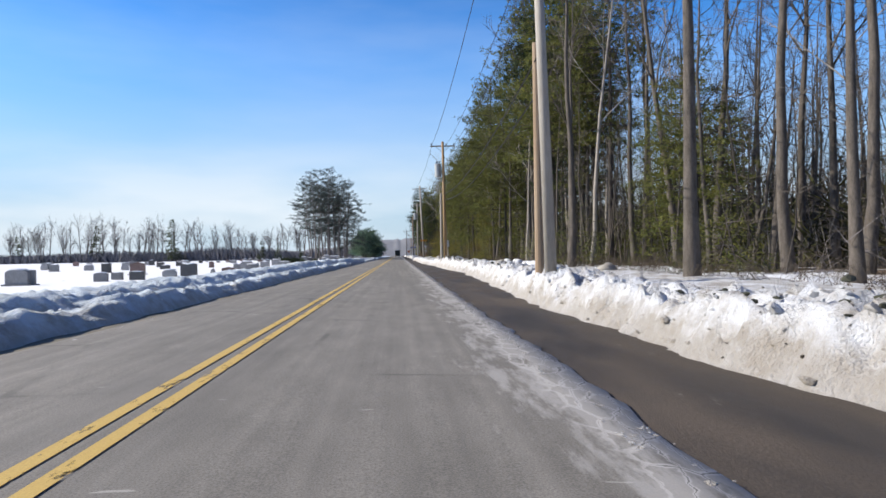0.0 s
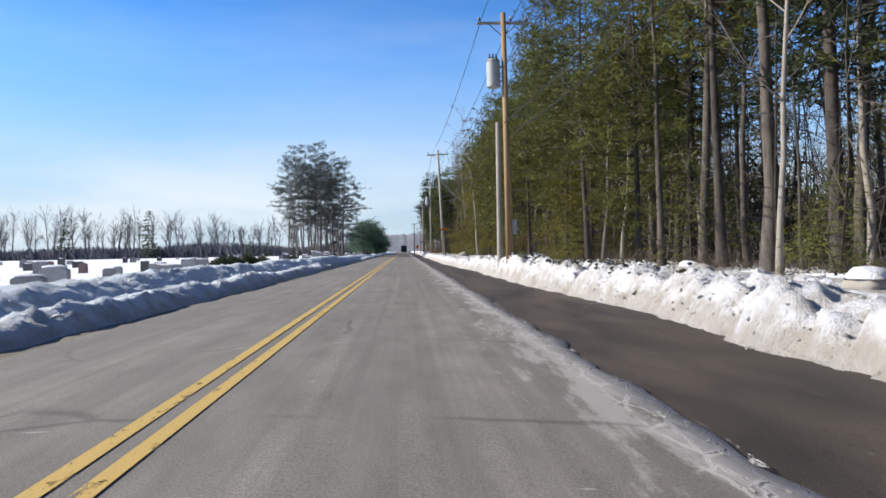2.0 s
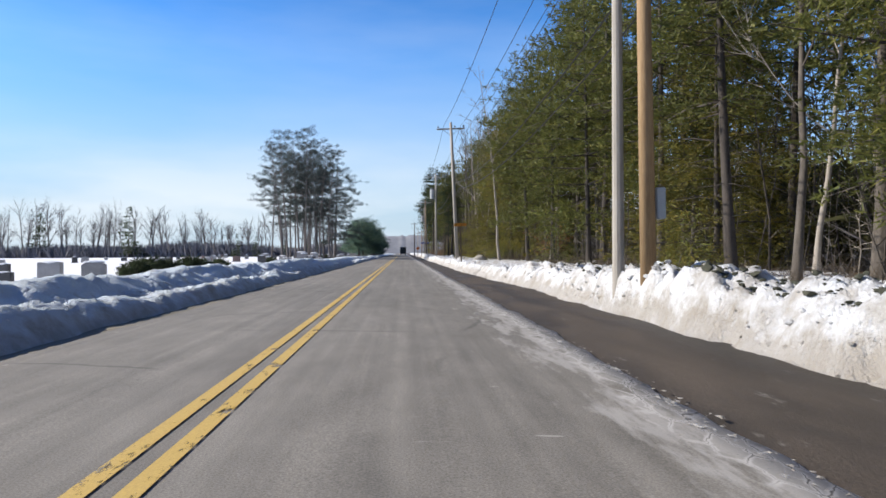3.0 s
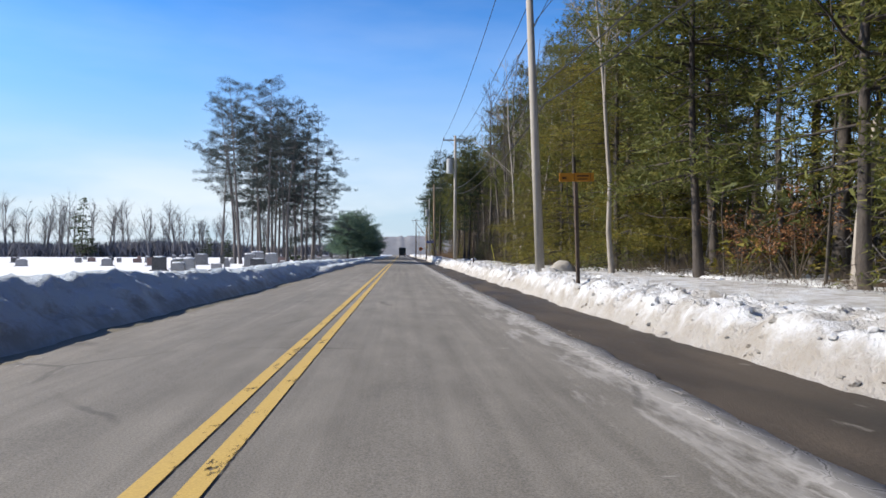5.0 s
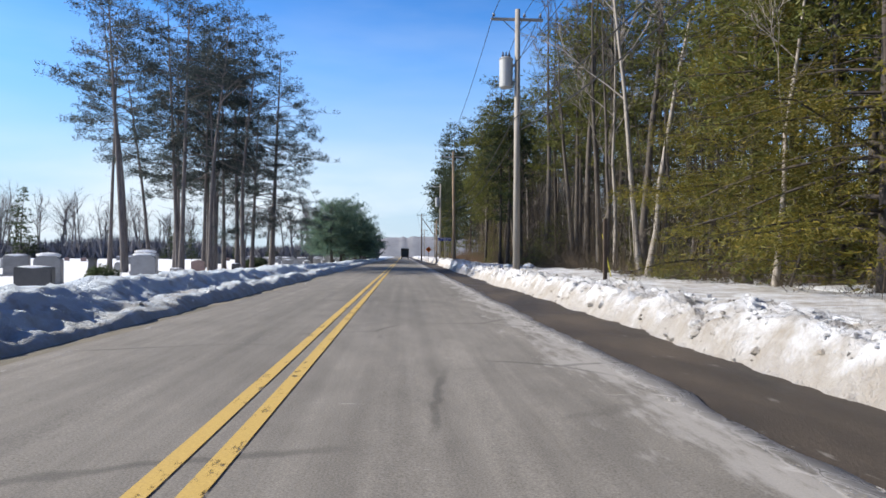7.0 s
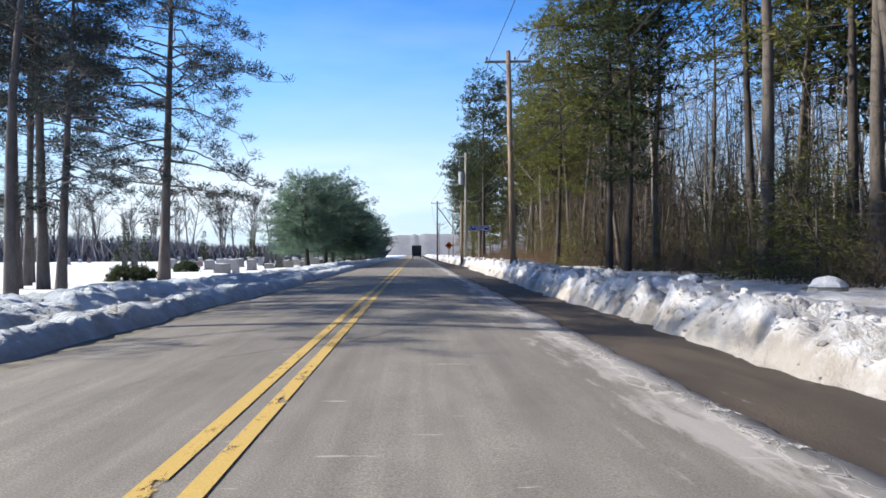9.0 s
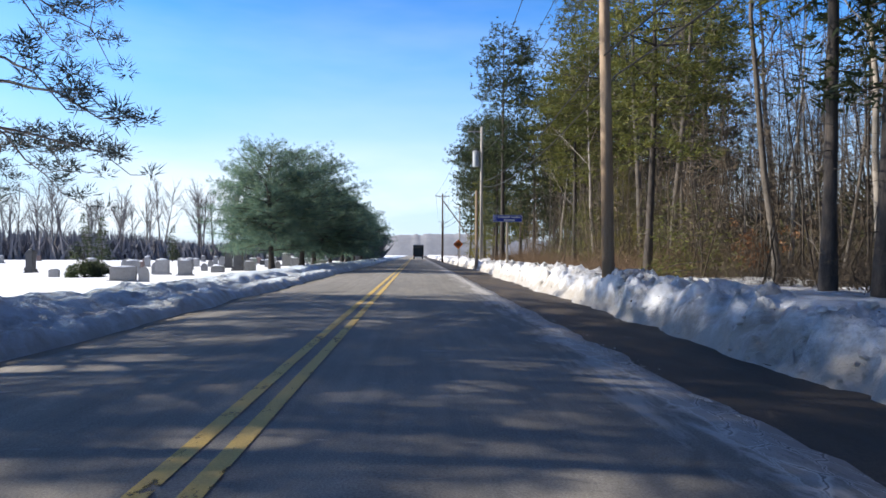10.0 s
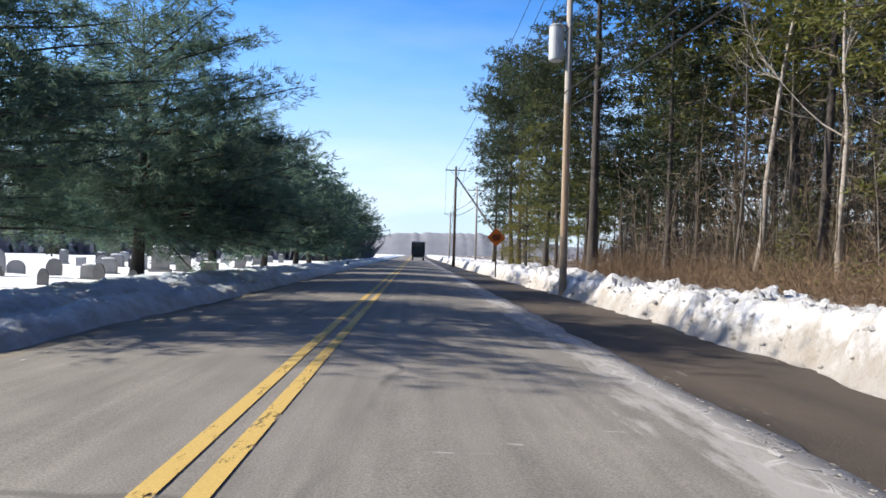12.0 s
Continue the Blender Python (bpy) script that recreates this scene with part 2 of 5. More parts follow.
BARK_PALE = plain("pale_bark", (0.182, 0.157, 0.134), (0.334, 0.303, 0.267), 7, 0.85, squash=(1, 1, 0.4), rel=0.4, dist=0.015)
# bark greyed and lightened: glare haze over the grove is in the colour
RED_BARK = plain("flaky_hazy_red_pine_bark", (0.066, 0.058, 0.056), (0.165, 0.147, 0.143), 5, 0.9, squash=(1, 1, 0.3), rel=0.6, dist=0.03)
TAN_BARK = plain("tan_bark", (0.105, 0.081, 0.056), (0.235, 0.188, 0.138), 3, 0.9)
TWIG = plain("brown_twigs", (0.036, 0.027, 0.020), (0.112, 0.088, 0.062), 1.2, 0.9)
# darker than the edge needles: dimness deep in the woods is in the colour
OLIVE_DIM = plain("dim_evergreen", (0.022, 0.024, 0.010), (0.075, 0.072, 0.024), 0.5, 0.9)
DRY_GRASS = plain("dry_tan_brush", (0.0697, 0.0451, 0.0279), (0.189, 0.127, 0.0779), 0.9, 0.9)
DRY_LEAF = needles("dry_beech_leaves", (0.164, 0.0697, 0.0287), (0.246, 0.115, 0.0492), (0.328, 0.18, 0.0902), 0.35)
# haze over the far trees and thicket is mixed into these two colours
FAR_TWIG = plain("far_hazy_bare_wood", (0.095, 0.088, 0.090), (0.165, 0.152, 0.152), 0.4, 0.9)
FAR_LINE = plain("far_hazy_thicket", (0.130, 0.128, 0.142), (0.195, 0.190, 0.208), 0.3, 0.9)
FAR_BRUSH = plain("far_woods", (0.0615, 0.0492, 0.041), (0.107, 0.0861, 0.0697), 0.3, 0.9)
PINE = needles("white_pine_needles", (0.066, 0.080, 0.022), (0.104, 0.114, 0.028), (0.160, 0.150, 0.036), 0.35)
PINE_DARK = needles("dark_pine_needles", (0.0256, 0.0416, 0.0217), (0.0435, 0.0608, 0.0288), (0.0704, 0.0828, 0.0352), 0.4)
HEMLOCK = needles("olive_hemlock_needles", (0.080, 0.082, 0.017), (0.122, 0.112, 0.020), (0.200, 0.152, 0.027), 0.35)
# blue haze before the grove is mixed into the needle colour
RED_PINE = needles("hazy_red_pine_needles", (0.028, 0.042, 0.044), (0.044, 0.060, 0.058), (0.068, 0.080, 0.070), 0.25)
# lightened green: backlight and glare on the row are put into the colour
ROW_PINE = needles("backlit_pine_needles", (0.070, 0.128, 0.110), (0.112, 0.182, 0.138), (0.175, 0.225, 0.130), 0.6)
WOOD_GREY = plain("weathered_pole_wood", (0.218, 0.194, 0.17), (0.364, 0.339, 0.303), 5, 0.85, squash=(1, 1, 0.1), rel=0.5)
WOOD_BROWN = plain("brown_pole_wood", (0.19, 0.115, 0.06), (0.37, 0.26, 0.145), 5, 0.85, squash=(1, 1, 0.1), rel=0.6)
WOOD_TAN = plain("tan_pole_wood", (0.20, 0.135, 0.085), (0.34, 0.26, 0.185), 5, 0.85, squash=(1, 1, 0.1), rel=0.5)
WOOD_DARK = plain("dark_post_wood", (0.0425, 0.0303, 0.0243), (0.103, 0.0728, 0.0546), 6, 0.85, squash=(1, 1, 0.15), rel=0.5)
TANK = plain("grey_enamel", (0.316, 0.328, 0.334), (0.376, 0.389, 0.394), 3, 0.4)
PORCELAIN = plain("glazed_porcelain", (0.0607, 0.0546, 0.0546), (0.109, 0.0968, 0.091), 8, 0.25)
STEEL = plain("galvanised_steel", (0.182, 0.188, 0.194), (0.273, 0.279, 0.285), 9, 0.45, 0.8)
CABLE = plain("black_cable", (0.015, 0.015, 0.017), (0.03, 0.03, 0.033), 9, 0.6)
STONE = granite("grey_granite", (0.196, 0.19, 0.19), (0.349, 0.341, 0.334))
STONE_DARK = granite("dark_granite", (0.0437, 0.0437, 0.0473), (0.102, 0.0983, 0.0983), 0.3)
STONE_RED = granite("reddish_granite", (0.168, 0.107, 0.091), (0.273, 0.19, 0.168))
BOULDER = plain("fieldstone", (0.218, 0.197, 0.175), (0.379, 0.358, 0.32), 4, 0.85, rel=0.6, dist=0.03)
SIGN_ORANGE = plain("orange_sign_face", (0.376, 0.146, 0.0091), (0.437, 0.182, 0.0121), 3, 0.5)
SIGN_DIAMOND = plain("roadwork_sign_face", (0.516, 0.0968, 0.00607), (0.576, 0.127, 0.0091), 3, 0.5)
SIGN_BLUE = plain("blue_sign_face", (0.00607, 0.0212, 0.182), (0.0091, 0.0303, 0.218), 3, 0.45)
SIGN_INK = plain("pale_lettering", (0.334, 0.364, 0.412), (0.4, 0.425, 0.461), 5, 0.5)
DARK_INK = plain("dark_lettering", (0.0607, 0.0212, 0.00607), (0.0968, 0.0364, 0.0091), 5, 0.6)
POST_TAN = plain("pale_sign_post", (0.255, 0.212, 0.157), (0.352, 0.303, 0.243), 6, 0.8, squash=(1, 1, 0.2))
TRUCK = plain("dark_green_truck_paint", (0.00728, 0.0152, 0.0182), (0.0121, 0.0212, 0.0243), 2, 0.4)
RUBBER = plain("tyre_rubber", (0.015, 0.015, 0.015), (0.03, 0.03, 0.03), 6, 0.9)
GLASS = plain("dark_window_glass", (0.0121, 0.0152, 0.0182), (0.0182, 0.0212, 0.0243), 2, 0.1)
TAIL = plain("red_lamp_lens", (0.212, 0.00607, 0.00607), (0.273, 0.0091, 0.00728), 4, 0.3)
STAKE = plain("yellow_plastic", (0.334, 0.303, 0.0364), (0.394, 0.364, 0.0485), 4, 0.6)


# ---- building tools ----
class Geo:
    """Collects points and faces of one mesh."""

    def __init__(self):
        self.v, self.f, self.n = [], [], 0

    def add(self, v, f):
        v, f = np.asarray(v, float).reshape(-1, 3), np.asarray(f, int)
        self.v.append(v)
        self.f.append(f + self.n)
        self.n += len(v)

    def mesh(self, name, mat, smooth=False):
        me = bpy.data.meshes.new(name)
        faces = [r for some in self.f for r in some.tolist()]
        me.from_pydata(np.concatenate(self.v).tolist(), [], faces)
        if smooth:
            me.polygons.foreach_set("use_smooth", [True] * len(faces))
        me.materials.append(mat)
        me.update()
        return me


def part(name, made, mat, parent=None, label="", smooth=False):
    """Links a Geo, bmesh or mesh as one mesh object."""
    if isinstance(made, Geo):
        made = made.mesh(name, mat, smooth)
    elif isinstance(made, bmesh.types.BMesh):
        me = bpy.data.meshes.new(name)
        made.to_mesh(me)
        made.free()
        me.materials.append(mat)
        if smooth:
            me.polygons.foreach_set("use_smooth", [True] * len(me.polygons))
        made = me
    ob = new(name, made)
    ob.parent = parent
    return tagged(ob, label)


def empty(name, m, label, category, group=""):
    ob = new(name)
    ob.empty_display_size = 0.2
    ob.matrix_basis = m
    return tagged(ob, label, category, group)


def box(bm, x0, x1, y0, y1, z0, z1, bevel=0.0):
    r = bmesh.ops.create_cube(bm, size=1, matrix=Matrix.LocRotScale(((x0 + x1) / 2, (y0 + y1) / 2, (z0 + z1) / 2), None, (x1 - x0, y1 - y0, z1 - z0)))
    if bevel:
        edges = list({e for v in r["verts"] for e in v.link_edges})
        bmesh.ops.bevel(bm, geom=edges, offset=bevel, segments=2, affect="EDGES")
    return bm


def cyl(bm, r1, r2, z0, z1, x=0, y=0, n=12, m=None):
    mat = (m or Matrix()) @ Matrix.Translation((x, y, (z0 + z1) / 2))
    bmesh.ops.create_cone(bm, cap_ends=True, segments=n, radius1=r1, radius2=r2, depth=z1 - z0, matrix=mat)
    return bm


def tube(geo, pts, rad, sides=5):
    pts, rad = np.asarray(pts, float), np.asarray(rad, float)
    d = np.gradient(pts, axis=0)
    d /= np.linalg.norm(d, axis=1, keepdims=True) + 1e-9
    ref = np.where(np.abs(d[:, 2:3]) > 0.8, [[1.0, 0, 0]], [[0, 0, 1.0]])
    u = np.cross(d, ref)
    u /= np.linalg.norm(u, axis=1, keepdims=True) + 1e-9
    v = np.cross(d, u)
    ang = np.linspace(0, 2 * np.pi, sides, endpoint=False)
    ring = u[:, None] * np.cos(ang)[None, :, None] + v[:, None] * np.sin(ang)[None, :, None]
    verts = pts[:, None] + ring * rad[:, None, None]
    n = len(pts)
    k, j = np.meshgrid(np.arange(n - 1), np.arange(sides), indexing="ij")
    j2 = (j + 1) % sides
    faces = np.stack([k * sides + j, k * sides + j2, (k + 1) * sides + j2, (k + 1) * sides + j], -1).reshape(-1, 4)
    geo.add(verts.reshape(-1, 3), faces)


def blades(geo, p, d, length, width, rng):
    """Slender triangles that start at p and point along d."""
    d = d / (np.linalg.norm(d, axis=1, keepdims=True) + 1e-9)
    side = np.cross(d, rng.normal(size=d.shape))
    side /= np.linalg.norm(side, axis=1, keepdims=True) + 1e-9
    w2 = (np.asarray(width) * 0.5).reshape(-1, 1)
    tri = np.stack([p - side * w2, p + side * w2, p + d * np.asarray(length).reshape(-1, 1)], 1)
    geo.add(tri.reshape(-1, 3), np.arange(len(p) * 3).reshape(-1, 3))


def lattice(ix, iy, seed):
    h = (ix.astype(np.int64) * 374761393 + iy.astype(np.int64) * 668265263 + seed * 974634777) & 0xFFFFFFFF
    h = ((h ^ (h >> 13)) * 1274126177) & 0xFFFFFFFF
    return ((h ^ (h >> 16)) & 0xFFFF) / 65535.0


def vnoise(x, y, seed=0):
    x, y = np.broadcast_arrays(np.asarray(x, float), np.asarray(y, float))
    ix, iy = np.floor(x), np.floor(y)
    fx, fy = x - ix, y - iy
    fx, fy = fx * fx * (3 - 2 * fx), fy * fy * (3 - 2 * fy)
    a, b, c, d = (lattice(ix + i, iy + j, seed) for i, j in ((0, 0), (1, 0), (0, 1), (1, 1)))
    return (a * (1 - fx) + b * fx) * (1 - fy) + (c * (1 - fx) + d * fx) * fy


def billow(x, y, seed=0):
    return np.abs(2 * vnoise(x, y, seed) - 1)


def step(lo, hi, v):
    t = np.clip((v - lo) / (hi - lo), 0, 1)
    return t * t * (3 - 2 * t)


def sheet(name, X, Y, Z, mat, kind="structure", label="", smooth=True):
    r, c = X.shape
    k = np.arange(r * c).reshape(r, c)
    f = np.stack([k[:-1, :-1], k[:-1, 1:], k[1:, 1:], k[1:, :-1]], -1).reshape(-1, 4)
    g = Geo()
    g.add(np.stack([X, Y, Z], -1).reshape(-1, 3), f)
    return tagged(part(name, g, mat, smooth=smooth), label, kind=kind)


# ---- the ground, the road and its banks ----
def lawn_z(y):
    return np.interp(y, [-50, 120, 180, 230, 400], [0.05, 0.05, -0.10, -0.12, -0.2])


def road_z(x):
    """The road is crowned along its yellow lines."""
    return 0.045 - 0.0068 * (np.clip(x, -4.6, 2.8) + 1.2) ** 2 - 0.012 * np.clip(x - 2.8, 0, 4) - 0.012 * np.clip(-4.6 - x, 0, 4)


def toe_right(y):
    wob = 0.25 * (vnoise(y * 0.35, 3.0, 5) - 0.5) + 0.2 * (vnoise(y * 1.3, 1.0, 6) - 0.5)
    return np.interp(y, [0, 8, 19, 34, 49, 62, 74, 97, 140, 165, 190, 201, 206, 213, 235, 300], [4.98, 4.80, 4.42, 5.08, 5.58, 4.98, 4.98, 4.32, 4.37, 4.37, 4.67, 4.73, 5.13, 5.29, 4.88, 4.67]) + wob


def crest_right(y):
    return np.interp(y, [0, 20, 42, 52, 66, 80, 97, 106, 130, 158, 168, 182, 200, 230, 300], [0.52, 0.48, 0.46, 0.62, 0.64, 0.48, 0.46, 0.50, 0.42, 0.40, 0.48, 0.66, 0.56, 0.48, 0.45])


def bank_right(x, y):
    u = x - toe_right(y)
    h = crest_right(y) * (0.8 + 0.4 * vnoise(y * 0.22, 0.0, 11))
    near = sum(np.exp(-((y - py) / 2.6) ** 2) for py in (19.2, 64.0, 100.4, 106.0, 145.5, 180.5, 202.4))
    z = -0.15 + (h + 0.15) * step(-0.12, 0.46 - 0.30 * np.clip(near, 0, 1), u) - (h - 0.40) * step(1.2, 3.4, u)
    rough = step(-0.14, 0.14, u) * (1 - 0.85 * step(1.3, 2.5, u)) * np.interp(y, [0, 60, 85, 135, 160, 300], [1.0, 1.0, 0.62, 0.62, 1.0, 1.0])
    z = z + rough * (0.26 * (vnoise(x * 0.9, y * 0.9, 21) - 0.45) + 0.30 * (0.5 - billow(x * 1.9, y * 1.7, 22)) + 0.22 * (vnoise(x * 3.6, y * 3.4, 23) - 0.5) + 0.26 * (0.4 - billow(x * 3.1, y * 2.7, 25)) + 0.12 * (vnoise(x * 7.5, y * 5.5, 26) - 0.5))
    z = z + 0.10 * (vnoise(x * 0.5, y * 0.5, 24) - 0.5) * step(1, 3, u)
    # snow heaped round the feet of poles and posts
    for px, py, up in ((5.0, 19.6, 0.12), (5.3, 64.2, 0.10), (4.9, 106.0, 0.18), (5.15, 145.5, 0.12), (5.05, 180.5, 0.14), (5.45, 202.4, 0.10), (5.8, 224.5, 0.1)):
        z = z + up * np.exp(-((x - px + 0.02) ** 2 / 0.30 + (y - py + 0.35) ** 2 / 1.2)) * step(-0.1, 0.3, u)
    return z


def bank_left(x, y):
    v = -x - (5.0 + 0.2 * (vnoise(y * 0.4, 2.0, 31) - 0.5) + 0.15 * (vnoise(y * 1.5, 2.0, 32) - 0.5))
    one = np.interp(y, [0, 60, 82, 90, 122, 132, 150, 185, 300], [0.28, 0.34, 0.30, 0.0, 0.0, 0.22, 0.24, 0.18, 0.18]) * (0.7 + 0.6 * vnoise(y * 0.5, 7.0, 33))
    two = np.interp(y, [0, 30, 60, 90, 122, 140, 165, 185, 300], [0.33, 0.42, 0.58, 0.74, 0.62, 0.50, 0.42, 0.31, 0.26]) * (0.85 + 0.3 * vnoise(y * 0.2, 9.0, 34))
    s0 = np.interp(y, [0, 78, 90, 122, 134, 300], [1.35, 1.25, 0.05, 0.05, 1.1, 1.3])
    lawn = lawn_z(y)
    ridge = one * np.clip((v + 0.04) / (1.3 * one + 0.05), 0, 1) * (1 - 0.45 * step(0.5, 1.25, v))
    z = -0.11 + 0.11 * step(-0.1, 0.1, v) + ridge + (two - 0.4 * one) * np.clip((v - s0) / (1.35 * two), 0, 1) - (two - lawn) * step(1.2, 4.0, v - s0)
    rough = step(-0.02, 0.3, v) * (1 - 0.8 * step(2.5, 4.0, v))
    return z + rough * (0.15 * (vnoise(x * 1.0, y * 0.8, 41) - 0.5) + 0.13 * (0.40 - billow(x * 2.0, y * 1.6, 42)) + 0.12 * (0.36 - billow(x * 5.2, y * 4.2, 43)) + 0.10 * (vnoise(x * 8.0, y * 5.5, 44) - 0.5))


YR = np.concatenate([np.arange(-4, 235, 0.17), np.arange(235, 440, 1.2)])
UR = np.concatenate([np.arange(-0.3, 2.0, 0.09), np.arange(2.0, 5, 0.3), np.arange(5, 7.6, 0.6)])
Y, U = np.meshgrid(YR, UR, indexing="ij")
X = U + toe_right(Y)
Z = bank_right(X, Y)
Z[:, -1] -= 0.3
sheet("snow_bank_east", X, Y, Z, SNOW, label="lumpy ploughed snow bank, sandy at its foot")
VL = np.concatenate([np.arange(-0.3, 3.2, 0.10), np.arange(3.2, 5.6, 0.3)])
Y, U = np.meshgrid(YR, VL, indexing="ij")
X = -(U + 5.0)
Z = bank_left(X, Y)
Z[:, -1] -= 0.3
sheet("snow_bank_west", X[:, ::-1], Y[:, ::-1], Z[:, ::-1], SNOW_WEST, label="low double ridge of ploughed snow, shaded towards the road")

gx = np.concatenate([[-3000, -1500, -800, -500], np.arange(-320, -60, 12), np.arange(-60, -10.2, 1.2), [-10.2, -9.4, -5, 5, 10.2, 11.2], np.arange(12, 60, 1.5), np.arange(60, 200, 12), [300, 500, 1000, 3000]])
gy = np.concatenate([[-3000, -800, -200, -60], np.arange(-20, 320, 1.5), np.arange(320, 520, 10), [600, 800, 1200, 2000, 4500]])
Y, X = np.meshgrid(gy, gx, indexing="ij")
Z = np.where(X < -9.5, lawn_z(Y) + 0.12 * (vnoise(X * 0.25, Y * 0.25, 51) - 0.5) + 0.05 * (vnoise(X, Y, 52) - 0.5), 0.38 + 0.25 * (vnoise(X * 0.3, Y * 0.3, 53) - 0.5) + 0.10 * (vnoise(X, Y, 54) - 0.5))
Z = np.where((X > -9.6) & (X < 10.9), -0.4, Z)
sheet("ground", X, Y, Z, GROUND, label="snow-covered ground, leaf litter showing under the woods")

yy = np.concatenate([np.arange(-6, 245, 0.25), np.arange(245, 700, 3.0)])
rag = 0.14 * (vnoise(yy * 0.9, 0, 61) - 0.5) + 0.10 * (vnoise(yy * 3.1, 0, 62) - 0.5)
cols = np.array([-4.5, -3.5, -2.9, -2.3, -1.75, -1.2, -0.6, 0, 0.5, 1.0, 1.5, 1.9, 2.4])
X = np.tile(cols, (len(yy), 1))
X = np.concatenate([X, (2.74 + rag)[:, None], (2.78 + rag)[:, None]], 1)
X[:, 0] += 0.12 * (vnoise(yy * 0.8, 5, 63) - 0.5)
Y = np.repeat(yy[:, None], X.shape[1], 1)
Z = road_z(X) + 0.006 * (vnoise(X * 0.6, Y * 0.2, 64) - 0.5)
Z[:, -1] -= 0.06
sheet("road", X, Y, Z, ASPHALT, label="pale weathered two-lane asphalt road, salt-stained")


def stripe(name, x0, x1, mat, label, wob=0.0):
    o = wob * (vnoise(yy * 0.7, 1, 71) - 0.5)
    X = np.stack([x0 + o, x1 + o], 1)
    Y = np.stack([yy, yy], 1)
    return sheet(name, X, Y, 0.009 + road_z(X), mat, label=label)


stripe("yellow_line", -1.37, -1.24, YELLOW, "yellow centre line, slightly worn")
stripe("yellow_line", -1.10, -0.97, YELLOW, "yellow centre line, slightly worn")
stripe("white_edge_line", 2.38, 2.70, WHITE_LINE, "crumbling white edge line", 0.1)
stripe("white_edge_line", -4.30, -4.18, WHITE_LINE, "faded white edge line", 0.05)
for nm, x0, x1, mat, lb in (("shoulder_east", 2.5, 6.4, SHOULDER, "wet brown gravel shoulder"), ("shoulder_west", -5.6, -4.35, VERGE, "sandy gravel verge")):
    xs = np.linspace(x0, x1, 14)
    Y, X = np.meshgrid(yy, xs, indexing="ij")
    sheet(nm, X, Y, road_z(X) - 0.03 + 0.02 * (vnoise(X * 1.4, Y * 0.8, 65) - 0.5), mat, label=lb)


def clods(name, count, where, sizes, mat, label, seed, thick=1.0):
    rng = np.random.default_rng(seed)
    bm = bmesh.new()
    bmesh.ops.create_icosphere(bm, subdivisions=1, radius=1)
    bv = np.array([v.co[:] for v in bm.verts])
    bf = np.array([[v.index for v in q.verts] for q in bm.faces])
    bm.free()
    g = Geo()
    for _ in range(count):
        x, y, z = where(rng)
        s = rng.uniform(*sizes) * (0.6 + 0.8 * rng.random() ** 3)
        v = bv * (1 + 0.22 * rng.normal(size=(len(bv), 1))) * s * np.array([1, rng.uniform(0.8, 1.5), rng.uniform(0.5, 0.9) * thick])
        g.add(v + (x, y, z + 0.15 * s), bf)
    return tagged(part(name, g, mat), label, kind="stuff")


def on_right(lo, hi):
    def spot(rng):
        y = rng.uniform(-2, 230)
        x = float(toe_right(np.array(y))) + rng.uniform(lo, hi)
        return x, y, float(bank_right(np.array(x), np.array(y)))
    return spot


def on_left(rng):
    y = rng.uniform(-2, 220)
    x = -5.0 - rng.uniform(0.1, 2.2)
    return x, y, float(bank_left(np.array(x), np.array(y)))


clods("snow_clods", 4200, on_right(0.0, 1.9), (0.025, 0.075), SNOW, "broken lumps of snow along the bank", 1)
clods("dirty_snow_clods", 900, on_right(0.1, 2.0), (0.010, 0.032), SHOULDER, "dirt and turf lumps thrown up with the snow", 2)


def turf_spot(rng):
    y = rng.choice([51.0, 57.0, 63.0, 69.0, 74.0, 8.0, 23.0, 34.0, 196.0, 205.0], p=[0.2, 0.25, 0.2, 0.1, 0.05, 0.04, 0.04, 0.04, 0.04, 0.04]) + rng.normal() * 2.2
    x = float(toe_right(np.array(y))) + 0.4 + abs(0.35 + rng.normal() * 0.3)
    return x, y, float(bank_right(np.array(x), np.array(y))) + 0.01


clods("turf_lumps", 900, turf_spot, (0.025, 0.095), TURF, "dark torn turf and frozen soil on the bank", 6, 0.8)
clods("sandy_snow_clods", 1700, on_right(-0.15, 1.0), (0.015, 0.055), SNOW_DIRTY, "sandy snow crumbs at the foot of the bank", 3)
def on_edge(rng):
    y = rng.uniform(-2, 215)
    while vnoise(y * 0.25, 0, 91) < 0.5:
        y = rng.uniform(-2, 215)
    return 2.63 + rng.normal() * 0.09, y, -0.058


clods("salt_crust", 1700, on_edge, (0.008, 0.03), SNOW_DIRTY, "crumbs of ice and salt along the broken road edge", 5, 0.3)
clods("snow_clods", 600, on_left, (0.02, 0.07), SNOW_CLEAN, "small lumps of snow on the bank", 4)


# ---- trees ----
def spine(rng, H, lean=0.02, bend=0.25, n=9):
    t = np.linspace(0, 1, n)
    ang = rng.uniform(0, 2 * np.pi)
    off = lean * H * t + bend * np.sin(t * np.pi * rng.uniform(0.7, 1.6)) * rng.uniform(-1, 1)
    return np.stack([np.cos(ang) * off, np.sin(ang) * off, H * t], 1)


def along(pts, t):
    k = np.linspace(0, 1, len(pts))
    return np.stack([np.interp(t, k, pts[:, j]) for j in range(3)], -1)


